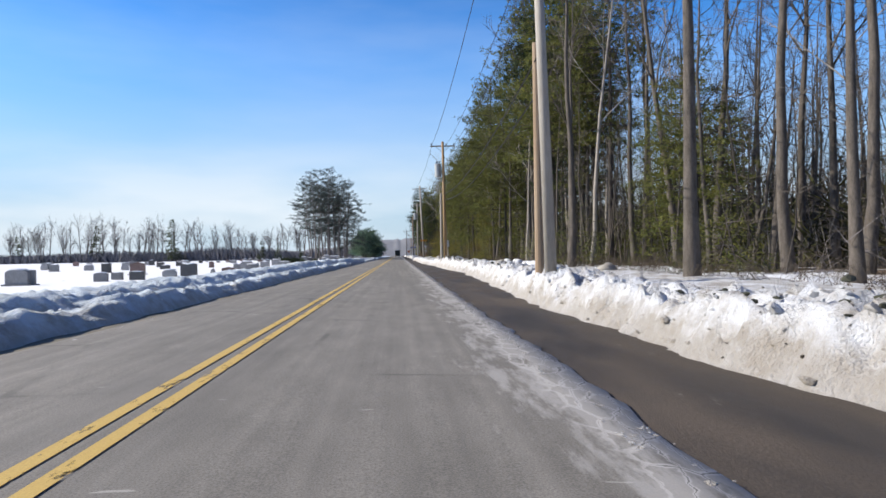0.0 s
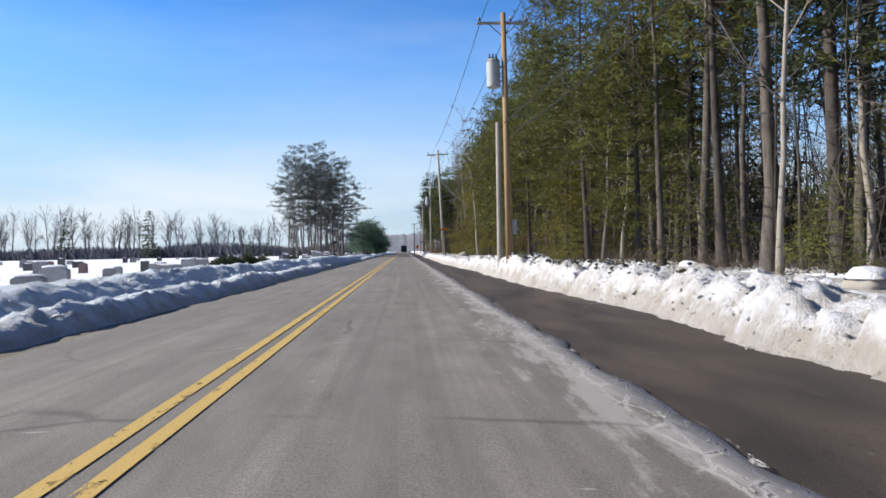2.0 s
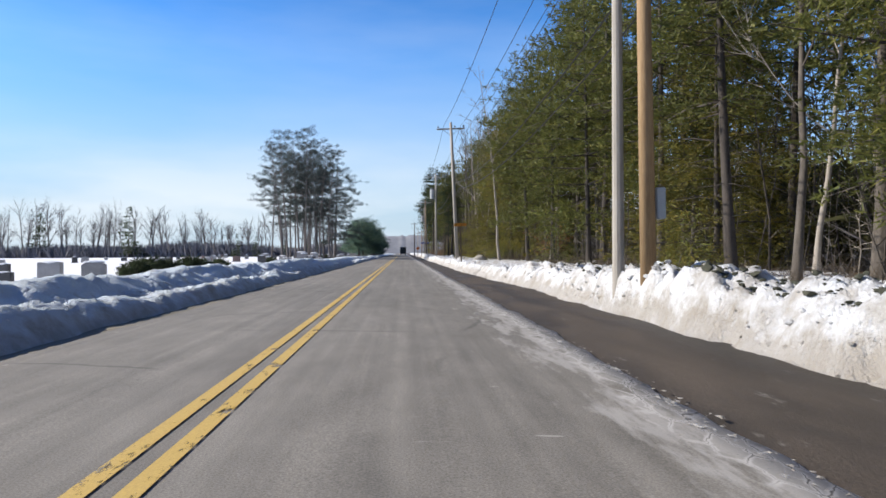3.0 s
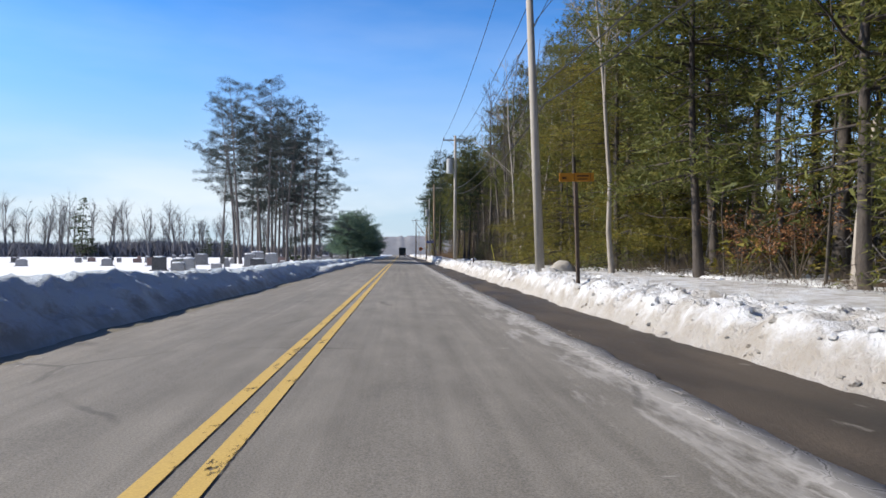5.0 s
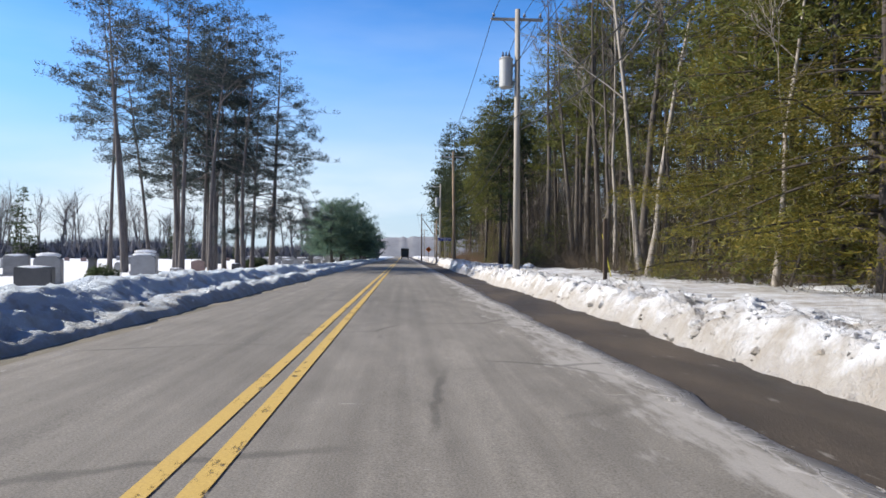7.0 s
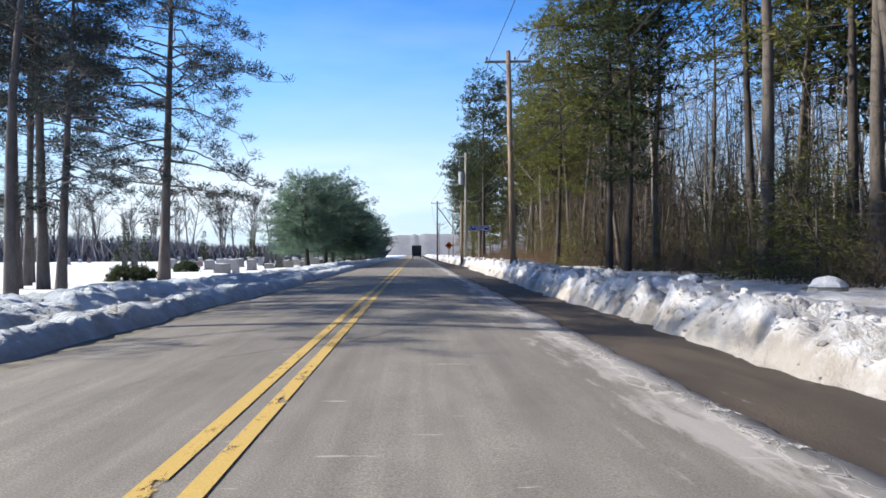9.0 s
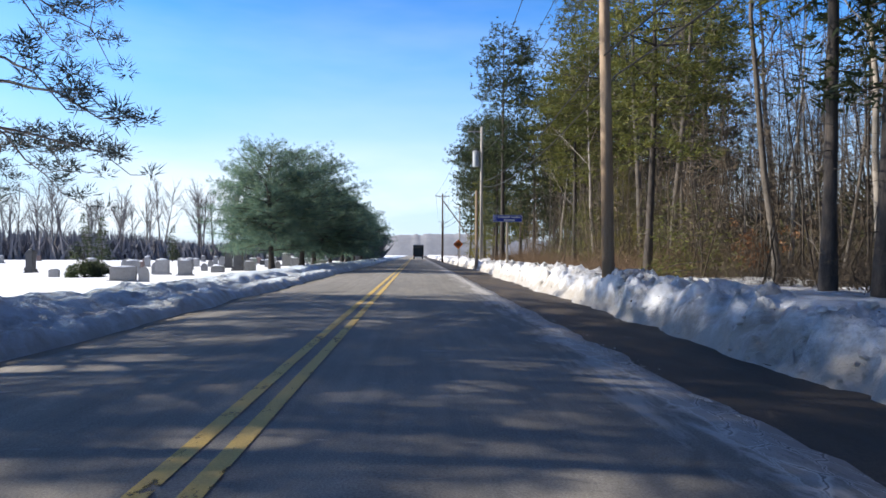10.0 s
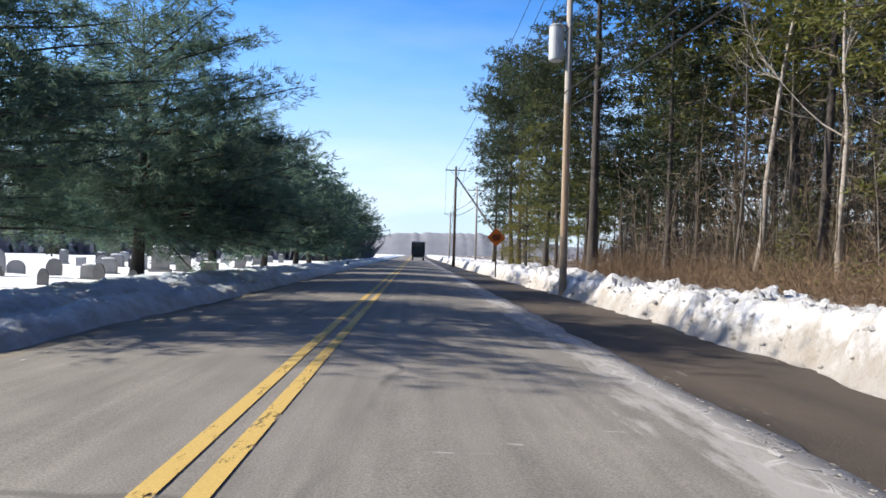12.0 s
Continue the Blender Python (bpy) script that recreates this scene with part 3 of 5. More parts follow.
def conifer(seed, H, base, reach, shape, rise, droop, whorl, per, side, tuft, blade, length, width, r0, dead=0.0, puff=0.0, lean=0.015, bare=0.2, gaps=0.3, wild=0.08, seg=5, spray=0.6, sag=0.0, inner=3.0, deep=0.16, uneven=0.8):
    """Trunk with limbs in whorls. Each limb carries side shoots set with needle tufts, or ends in rounded puffs of needles."""
    rng = np.random.default_rng(seed)
    wood, limbs, crown = Geo(), Geo(), Geo()
    sp = spine(rng, H, lean, 0.35, 10)
    tube(wood, sp - (0, 0, 0.3) * (np.arange(10) == 0)[:, None], r0 * (1 - 0.93 * np.linspace(0, 1, 10)) * (1 + 0.35 * (np.arange(10) == 0)), 8)
    P, D, N = [], [], []
    up3 = np.array([0, 0, 1.0])
    z = base if not dead else dead
    while z < H - 0.2:
        live = z >= base
        h = max(0.0, (z - base) / (H - base))
        count = max(2, rng.poisson(per)) if live else rng.poisson(1.3)
        first = rng.uniform(0, 2 * np.pi)
        for k in range(count):
            a = first + 2 * np.pi * (k + rng.uniform(-0.3, 0.3)) / count
            full = float(vnoise(np.cos(a) * 1.3 + 5, np.sin(a) * 1.3 + 5 + z * 0.33, seed))
            if live and h < 0.9 and full < gaps * (1.7 - h if puff else 1.0) * rng.uniform(0.5, 1.1):
                continue
            L = reach * shape(h) * (1.0 + uneven * (full - 0.55)) * rng.uniform(0.85, 1.12) if live else reach * rng.uniform(0.15, 0.5)
            if L < 0.15:
                continue
            t = np.linspace(0, 1, seg)
            d, sd = np.array([np.cos(a), np.sin(a), 0]), np.array([-np.sin(a), np.cos(a), 0])
            lift = L * ((rise(h) + (0.22 if puff else 0.08) * rng.normal()) * t - droop * t * t + 0.12 * np.maximum(0, t - 0.6))
            wig = wild * L * np.cumsum(rng.normal(size=seg)) * t
            br = along(sp, z / H) + d * (L * t)[:, None] + sd * wig[:, None] + up3 * (lift + 0.5 * wild * L * np.cumsum(rng.normal(size=seg)) * t)[:, None]
            tube(limbs, br, max(0.010, 0.0135 * L) * (1 - 0.8 * t), 3)
            if not live:
                continue
            m = max(2, int(side * L * rng.uniform(0.85, 1.15)))
            q = bare + (1 - bare) * (np.arange(m) + rng.random(m)) / m
            q[-1] = 1.0
            sg = np.where(np.arange(m) % 2, 1.0, -1.0)
            ang = np.radians(rng.uniform(35, 70, m))
            ang[-1] = 0.0
            l = (0.40 * L * (1.12 - q) + 0.22) * rng.uniform(0.7, 1.25, m)
            dl = d * np.cos(ang)[:, None] + sd * (sg * np.sin(ang))[:, None] + up3 * (rng.normal(size=m) * 0.14 + (0.16 if puff else 0.04) - sag)[:, None]
            p0 = along(br, q)
            if puff:
                # needles gathered in flattened balls at the ends of the shoots
                for j in range(m):
                    end = p0[j] + dl[j] * l[j]
                    if l[j] > 0.35:
                        tube(limbs, [p0[j], p0[j] + dl[j] * l[j] * 0.5 - up3 * 0.03, end], [0.016, 0.012, 0.006], 3)
                    for f in ((1.0,) if l[j] < 0.6 else (0.55, 1.0)):
                        c = p0[j] + dl[j] * l[j] * f
                        r = puff * rng.uniform(0.7, 1.25)
                        e = rng.normal(size=(blade, 3))
                        e /= np.linalg.norm(e, axis=1, keepdims=True)
                        P.append(c + e * rng.uniform(0.2, 0.9, (blade, 1)) * (r, r, 0.75 * r))
                        D.append(e * (1, 1, 0.5) + 0.3 * up3 + rng.normal(size=(blade, 3)) * 0.35)
                        N.append(np.full(blade, rng.uniform(0.85, 1.15)))
                continue
            n = np.maximum(2, (tuft * l).astype(int))
            idx = np.repeat(np.arange(m), n)
            f = 0.12 + 0.88 * rng.random(len(idx)) ** 0.8
            c = p0[idx] + dl[idx] * (l[idx] * f)[:, None] - up3 * (sag * 0.6 * (l[idx] * f) ** 2)[:, None] + rng.normal(size=(len(idx), 3)) * (0.10, 0.10, deep)
            c = np.repeat(c, blade, 0)
            P.append(c + rng.normal(size=c.shape) * (0.07, 0.07, 0.06))
            D.append(np.repeat(dl[idx], blade, 0) * 0.9 + rng.normal(size=c.shape) * (0.6, 0.6, spray) + up3 * (0.18 - sag))
            N.append(np.full(len(c), rng.uniform(0.85, 1.15)))
            k = rng.poisson(inner * L)
            if k:
                core = along(br, rng.uniform(0.1, 0.8, k)) + rng.normal(size=(k, 3)) * (0.28, 0.28, 0.9 * deep)
                P.append(core)
                D.append(d + rng.normal(size=(k, 3)) * (0.7, 0.7, 0.45))
                N.append(rng.uniform(1.31, 1.7, k))
        z += whorl * rng.uniform(0.6, 1.4)
    P, D, N = np.concatenate(P), np.concatenate(D), np.concatenate(N)
    blades(crown, P, D, N * length * rng.uniform(0.6, 1.25, len(P)), width * np.where(N > 1.3, 1.5, 1.0) * rng.uniform(0.7, 1.3, len(P)), rng)
    return wood, limbs, crown


def hardwood(seed, H, r0, limbs=9, spread=0.45, fork=0.35, twigs=5, lean=0.03):
    rng = np.random.default_rng(seed)
    g, bole = Geo(), Geo()
    sp = spine(rng, H, lean, 0.5, 10)
    sp[:, :2] += np.cumsum(rng.normal(size=(10, 2)) * 0.06, 0)
    rad = r0 * (1 - 0.92 * np.linspace(0, 1, 10))
    rad[0] *= 1.3
    base = sp.copy()
    base[0, 2] -= 0.3
    tube(bole, base, rad, 8)

    def limb(p, d, L, r, level):
        n = 5 if level == 1 else 3
        t = np.linspace(0, 1, n)
        bend = np.cumsum(rng.normal(size=(n, 3)) * 0.10 * L / n * 2, 0) * t[:, None]
        pts = p + d * (L * t)[:, None] + bend + np.array([0, 0, 1]) * (0.18 * L * t * t)[:, None]
        tube(g, pts, np.maximum(r * (1 - 0.85 * t), 0.006), 4 if level == 1 else 3)
        if level == 2:
            k = 9
            sprig = rng.normal(size=(k, 3)) * 0.55 + d + (0, 0, 0.25)
            blades(g, along(pts, rng.uniform(0.15, 1.0, k)), sprig, L * rng.uniform(0.3, 0.75, k), np.full(k, 0.022), rng)
            return
        for _ in range(twigs + 2):
            q = rng.uniform(0.3, 1.0)
            dd = d + rng.normal(size=3) * 0.55
            dd[2] = abs(dd[2]) * 0.8 + 0.15
            dd /= np.linalg.norm(dd)
            limb(along(pts, q), dd, L * rng.uniform(0.3, 0.55), max(r * 0.45, 0.008), level + 1)

    for k in range(limbs):
        q = fork + (0.97 - fork) * (k + rng.random()) / limbs
        a = rng.uniform(0, 2 * np.pi)
        d = np.array([np.cos(a) * spread * 1.4, np.sin(a) * spread * 1.4, rng.uniform(0.5, 1.1)])
        d /= np.linalg.norm(d)
        limb(along(sp, q), d, H * rng.uniform(0.16, 0.30) * (1.25 - q), max(r0 * 0.42 * (1.1 - q), 0.02), 1)
    return bole, g


cone = lambda h: (1 - h) ** 0.8 + 0.04
dome = lambda h: (min(1.0, 0.72 + 1.4 * h) * max(0.0, 1 - h ** 2.2)) ** 0.75 + 0.03
tall = lambda h: (0.55 + 0.6 * min(1, 3 * h)) * (1 - h) ** 0.55 + 0.05
flatrise = lambda h: -0.12 + 0.45 * h
uprise = lambda h: 0.05 + 0.6 * h

broad = lambda h: (0.82 + 0.5 * min(h, 0.35)) * max(0.0, 1 - h ** 2.1) ** 0.7 + 0.05

round_top = lambda h: (0.42 + 0.62 * min(1, 1.8 * h)) * max(0.0, 1 - h ** 4.0) ** 0.6 + 0.06

KINDS = {}


def species(key, name, label, category, group, bark, leaf, makers, crown_name="crown"):
    KINDS[key] = [name, label, category, group, bark, leaf, makers, {}, crown_name]


def plant(key, x, y, z, s=1.0, turn=0.0, which=None, sz=None, lean=(0.0, 0.0)):
    name, label, category, group, bark, leaf, makers, made, crown_name = KINDS[key]
    k = (which if which is not None else int((x * 7.3 + y * 3.1) * 10)) % len(makers)
    m = Matrix.LocRotScale((x, y, z), Euler((radians(lean[0]), radians(lean[1]), radians(turn))), (s, s, sz or s))
    if k in made:
        return copy_thing(made[k], m @ Matrix.Diagonal((1 / made[k].scale[0], 1 / made[k].scale[1], 1 / made[k].scale[2], 1)))
    ob = empty(name, m, label, category, group)
    geo = makers[k]()
    part("trunk", geo[0], bark, ob, smooth=True)
    tagged(part("branchwork", geo[1], bark, ob, smooth=True), kind="stuff")
    if len(geo) > 2:
        tagged(part(crown_name, geo[2], leaf, ob), kind="stuff")
    made[k] = ob
    return ob


HANG = lambda h: 0.12 + 0.35 * h


def pine_maker(seed, H, base, reach, r0, dead=2.0, **more):
    opts = dict(shape=tall, rise=flatrise, droop=0.10, whorl=0.70, per=4.8, side=2.6, tuft=4.5, blade=6, length=0.32, width=0.060, gaps=0.26, seg=4)
    opts.update(more)
    return lambda: conifer(seed, H, base, reach, r0=r0, dead=dead, **opts)


def hemlock_maker(seed, H, base, reach, r0, **more):
    opts = dict(shape=cone, rise=HANG, droop=0.30, whorl=0.56, per=5.0, side=3.6, tuft=8.2, blade=8, length=0.16, width=0.028, spray=0.5, sag=0.20, gaps=0.34, deep=0.19, inner=3.0, uneven=1.4)
    opts.update(more)
    return lambda: conifer(seed, H, base, reach, r0=r0, **opts)


COARSE = dict(whorl=0.95, per=4.4, side=1.8, tuft=2.8, blade=5, length=0.52, width=0.14, seg=3, deep=0.25)
species("pine", "white_pine", "tall white pine, olive-green needles above a bare trunk", "tree", "roadside woods", BARK, PINE,
        [pine_maker(101, 23, 8.5, 4.4, 0.20), pine_maker(102, 24, 6.5, 4.8, 0.22), pine_maker(103, 21, 8.0, 4.4, 0.19, 2.5)])
species("lowpine", "white_pine", "bushy white pine, olive-green branches near the snow", "tree", "roadside woods", BARK, PINE,
        [pine_maker(111, 17, 2.4, 4.3, 0.17, 0.8, gaps=0.22), pine_maker(112, 19, 3.2, 4.5, 0.18, 0.8, gaps=0.22)])
species("hemlock", "hemlock", "hemlock with drooping yellowish-olive sprays above the snow", "tree", "roadside woods", BARK, HEMLOCK,
        [hemlock_maker(121, 15, 0.9, 3.7, 0.17), hemlock_maker(122, 12, 0.7, 3.3, 0.14), hemlock_maker(123, 17, 1.4, 4.0, 0.18)])
BACK = "roadside woods"
species("back_pine", "white_pine", "white pine standing back among the woods", "tree", BACK, BARK, PINE,
        [pine_maker(171, 22, 8.0, 4.2, 0.20, **COARSE), pine_maker(172, 18, 4.0, 4.2, 0.17, 1.0, **COARSE)])
species("back_hemlock", "hemlock", "olive hemlock standing back among the woods", "tree", BACK, BARK, HEMLOCK,
        [hemlock_maker(174, 14, 1.0, 3.9, 0.16, **{**COARSE, "whorl": 0.72, "length": 0.42, "width": 0.10})])
species("sapling", "young_hemlock", "young olive hemlock with drooping sprays in the undergrowth", "young tree", BACK, BARK, PINE,
        [hemlock_maker(178, 2.6, 0.2, 1.3, 0.035, whorl=0.24, per=4.4, side=5, tuft=7, blade=4, length=0.15, width=0.03, seg=3),
         hemlock_maker(179, 3.4, 0.3, 1.4, 0.04, whorl=0.30, per=4.4, side=5, tuft=7, blade=4, length=0.15, width=0.03, seg=3)])
species("back_dark", "white_pine", "tall dark pine standing back among the woods", "tree", BACK, BARK, PINE_DARK,
        [pine_maker(176, 23, 7.0, 4.2, 0.24, **COARSE)])
species("darkpine", "white_pine", "tall dark pine with a dense rounded top", "tree", "roadside woods", BARK, PINE_DARK,
        [pine_maker(131, 24, 11.5, 3.2, 0.25, shape=round_top, whorl=0.62, side=2.6, tuft=4.2, blade=6, length=0.40, width=0.085, gaps=0.20, deep=0.22),
         pine_maker(132, 22, 6.0, 4.0, 0.24, shape=round_top, whorl=0.64, side=2.5, tuft=4.0, blade=6, length=0.40, width=0.085, gaps=0.26, deep=0.22)])


def grove_maker(seed, H, base, reach, r0, dead, droop=0.14, lean=0.03, **more):
    opts = dict(shape=dome, rise=uprise, whorl=0.76, per=3.7, side=1.6, tuft=0, blade=30, length=0.26, width=0.058, puff=0.46, bare=0.42, gaps=0.38, wild=0.13)
    opts.update(more)
    return lambda: conifer(seed, H, base, reach, droop=droop, r0=r0, dead=dead, lean=lean, **opts)


species("redpine", "red_pine", "tall red pine with a bare trunk and tufted open crown", "tree", "pine grove in the cemetery", RED_BARK, RED_PINE,
        [grove_maker(141, 23, 9.0, 3.7, 0.20, 4.0), grove_maker(142, 22, 7.0, 4.0, 0.19, 3.5, 0.18, 0.04), grove_maker(143, 24, 11.0, 3.5, 0.21, 5.0, 0.10, 0.02)])
species("lonepine", "red_pine", "open-grown pine with long drooping tufted limbs beside the road", "tree", "pine grove in the cemetery", RED_BARK, RED_PINE,
        [grove_maker(146, 22, 4.4, 4.3, 0.27, 3.0, 0.42, 0.045, rise=lambda h: 0.08 + 0.45 * h, side=1.6, wild=0.18, seg=7, gaps=0.30, whorl=0.70, per=3.6, blade=44, puff=0.40, width=0.040)])
species("rowpine", "white_pine", "broad dense pine with a short trunk in a planted row", "tree", "row of pines by the cemetery", BARK, ROW_PINE,
        [pine_maker(151, 10.6, 1.9, 5.9, 0.27, 0.0, shape=broad, rise=uprise, droop=0.14, whorl=0.44, per=5.6, side=2.8, tuft=5.4, blade=11, length=0.34, width=0.031, gaps=0.18, inner=5.0, deep=0.18),
         pine_maker(152, 11.0, 2.1, 5.6, 0.25, 0.0, shape=broad, rise=uprise, droop=0.14, whorl=0.44, per=5.6, side=2.8, tuft=5.4, blade=11, length=0.34, width=0.031, gaps=0.18, inner=5.0, deep=0.18),
         pine_maker(153, 10.8, 2.1, 5.6, 0.25, 0.0, shape=broad, rise=uprise, droop=0.14, whorl=0.52, per=5.6, side=2.0, tuft=3.2, blade=6, length=0.42, width=0.10, gaps=0.12, seg=3, inner=7.0, deep=0.18)])
species("spruce", "spruce", "dark spruce with tiered branches beyond the graves", "tree", "", BARK, PINE_DARK,
        [hemlock_maker(161, 16, 1.5, 3.6, 0.2, shape=lambda h: (1 - h) ** 0.9 + 0.05, rise=lambda h: 0.1, droop=0.22, whorl=0.85, per=4.8, side=2.0, tuft=3.0, blade=5, length=0.5, width=0.16, gaps=0.18, seg=3)])
species("bare", "bare_tree", "leafless grey hardwood with forking limbs", "tree", "roadside woods", BARK_GREY, None,
        [lambda: hardwood(201, 20, 0.20, 9, 0.42, 0.40, 4), lambda: hardwood(202, 17, 0.14, 8, 0.5, 0.35, 4, 0.06),
         lambda: hardwood(203, 22, 0.22, 10, 0.4, 0.45, 4), lambda: hardwood(204, 13, 0.08, 7, 0.4, 0.3, 4, 0.08)])
species("pale", "bare_tree", "leafless pale-barked birch with fine branches", "tree", "roadside woods", BARK_PALE, None,
        [lambda: hardwood(211, 18, 0.13, 8, 0.45, 0.4, 4, 0.07), lambda: hardwood(212, 15, 0.10, 8, 0.5, 0.3, 4, 0.05)])


def soil(x, y):
    return 0.38 + 0.25 * (float(vnoise(x * 0.3, y * 0.3, 53)) - 0.5)


def edge_trees(rows):
    for key, x, y, s, which, lean in rows:
        plant(key, x, y, soil(x, y) - 0.1, s, (x * 97 + y * 31) % 360, which, lean=(0, lean))


# trunks that stand out at the edge of the woods, stretch by stretch
edge_trees((("bare", 10.4, 22.0, 1.2, 0, -1), ("bare", 15.6, 27.5, 0.75, 1, -7), ("bare", 16.0, 26.5, 0.9, 2, -8), ("bare", 12.6, 17.0, 0.85, 0, -3), ("bare", 10.2, 36.2, 0.95, 2, 0),
            ("pale", 11.9, 37.9, 1.1, 0, -2), ("bare", 11.0, 39.1, 0.85, 0, -4), ("bare", 12.4, 40.3, 0.9, 3, 2), ("lowpine", 15.8, 35.0, 0.55, 1, 0), ("bare", 11.4, 44.5, 0.7, 1, 3), ("darkpine", 13.4, 52.6, 1.02, 1, 0), ("pine", 15.0, 44.0, 1.0, 0, 0), ("darkpine", 16.4, 57.0, 1.05, 1, 0)))
edge_trees((("lowpine", 14.2, 29.3, 0.62, 0, 0), ("bare", 14.0, 31.0, 0.95, 0, 4), ("bare", 17.0, 33.0, 1.0, 2, -3), ("bare", 13.2, 29.5, 0.8, 3, 5), ("bare", 16.0, 40.5, 1.0, 0, 0), ("bare", 18.0, 45.0, 1.0, 2, 2),
            ("pine", 15.5, 48.0, 0.9, 1, 0), ("pine", 11.8, 48.2, 0.95, 2, 0), ("bare", 19.5, 28.0, 1.0, 0, -4), ("bare", 15.0, 20.0, 0.9, 2, 3), ("bare", 14.6, 47.5, 0.9, 0, -2), ("pale", 17.5, 24.0, 0.9, 0, 3)))
edge_trees((("pale", 10.9, 51.5, 1.0, 1, 0), ("bare", 11.8, 53.8, 1.05, 2, -1), ("pine", 12.5, 58.0, 1.0, 0, 0), ("lowpine", 11.2, 63.2, 0.85, 0, 0), ("bare", 12.6, 59.5, 0.95, 2, -2),
            ("bare", 11.2, 60.4, 0.8, 0, 3), ("pale", 12.4, 69.0, 0.9, 1, -6), ("pine", 11.4, 72.0, 0.85, 1, 0), ("lowpine", 11.9, 79.4, 1.0, 1, 0), ("bare", 10.9, 67.5, 0.9, 1, -3)))
edge_trees((("lowpine", 10.8, 87.0, 0.95, 0, 0), ("pale", 9.4, 111.6, 1.0, 0, -5), ("hemlock", 11.4, 117.0, 1.05, 2, 0), ("hemlock", 11.4, 124.5, 1.1, 0, 0), ("hemlock", 12.0, 131.5, 0.95, 2, 0),
            ("hemlock", 12.2, 138.5, 0.95, 0, 0), ("hemlock", 13.4, 121.0, 1.2, 2, 0), ("lowpine", 11.2, 107.0, 1.0, 1, 0), ("lowpine", 11.4, 98.5, 1.0, 0, 0), ("pale", 10.8, 134.4, 0.95, 1, -3)))
edge_trees((("pale", 11.2, 145.5, 1.15, 0, -8), ("bare", 10.7, 149.8, 1.0, 1, -7), ("bare", 12.8, 150.0, 1.05, 2, -4), ("bare", 11.8, 155.0, 1.0, 0, 0), ("bare", 13.8, 158.5, 1.05, 2, 0),
            ("bare", 12.4, 163.0, 1.0, 0, 3), ("bare", 11.6, 168.5, 1.1, 2, -3), ("bare", 14.0, 171.5, 0.95, 1, 0), ("darkpine", 9.7, 176.9, 0.72, 1, 0), ("pine", 9.2, 177.9, 0.8, 0, 0)))
edge_trees((("bare", 11.0, 176.7, 0.7, 2, 0), ("pale", 12.5, 180.7, 1.1, 1, 0), ("bare", 11.8, 184.5, 0.95, 1, 0), ("pine", 9.2, 189.4, 0.74, 1, 0), ("bare", 12.0, 194.0, 0.9, 0, 2),
            ("bare", 12.4, 199.5, 1.0, 0, 0), ("pine", 11.4, 210.6, 0.9, 2, 0), ("bare", 14.3, 213.6, 1.05, 0, 0), ("pale", 11.4, 205.5, 0.9, 0, -4), ("pale", 13.0, 217.0, 1.0, 1, 2)))
edge_trees((("darkpine", 8.7, 229.6, 1.0, 0, 0), ("darkpine", 11.4, 227.0, 0.74, 1, 0), ("bare", 11.6, 221.0, 0.9, 3, 2), ("darkpine", 9.0, 238.0, 0.74, 1, 0), ("darkpine", 9.8, 247.0, 0.84, 1, 0),
            ("darkpine", 8.6, 256.0, 0.88, 1, 0), ("darkpine", 10.5, 264.0, 0.95, 0, 0), ("darkpine", 9.0, 273.0, 0.8, 1, 0), ("lowpine", 9.8, 243.0, 0.85, 0, 0), ("hemlock", 9.2, 252.0, 0.8, 1, 0)))

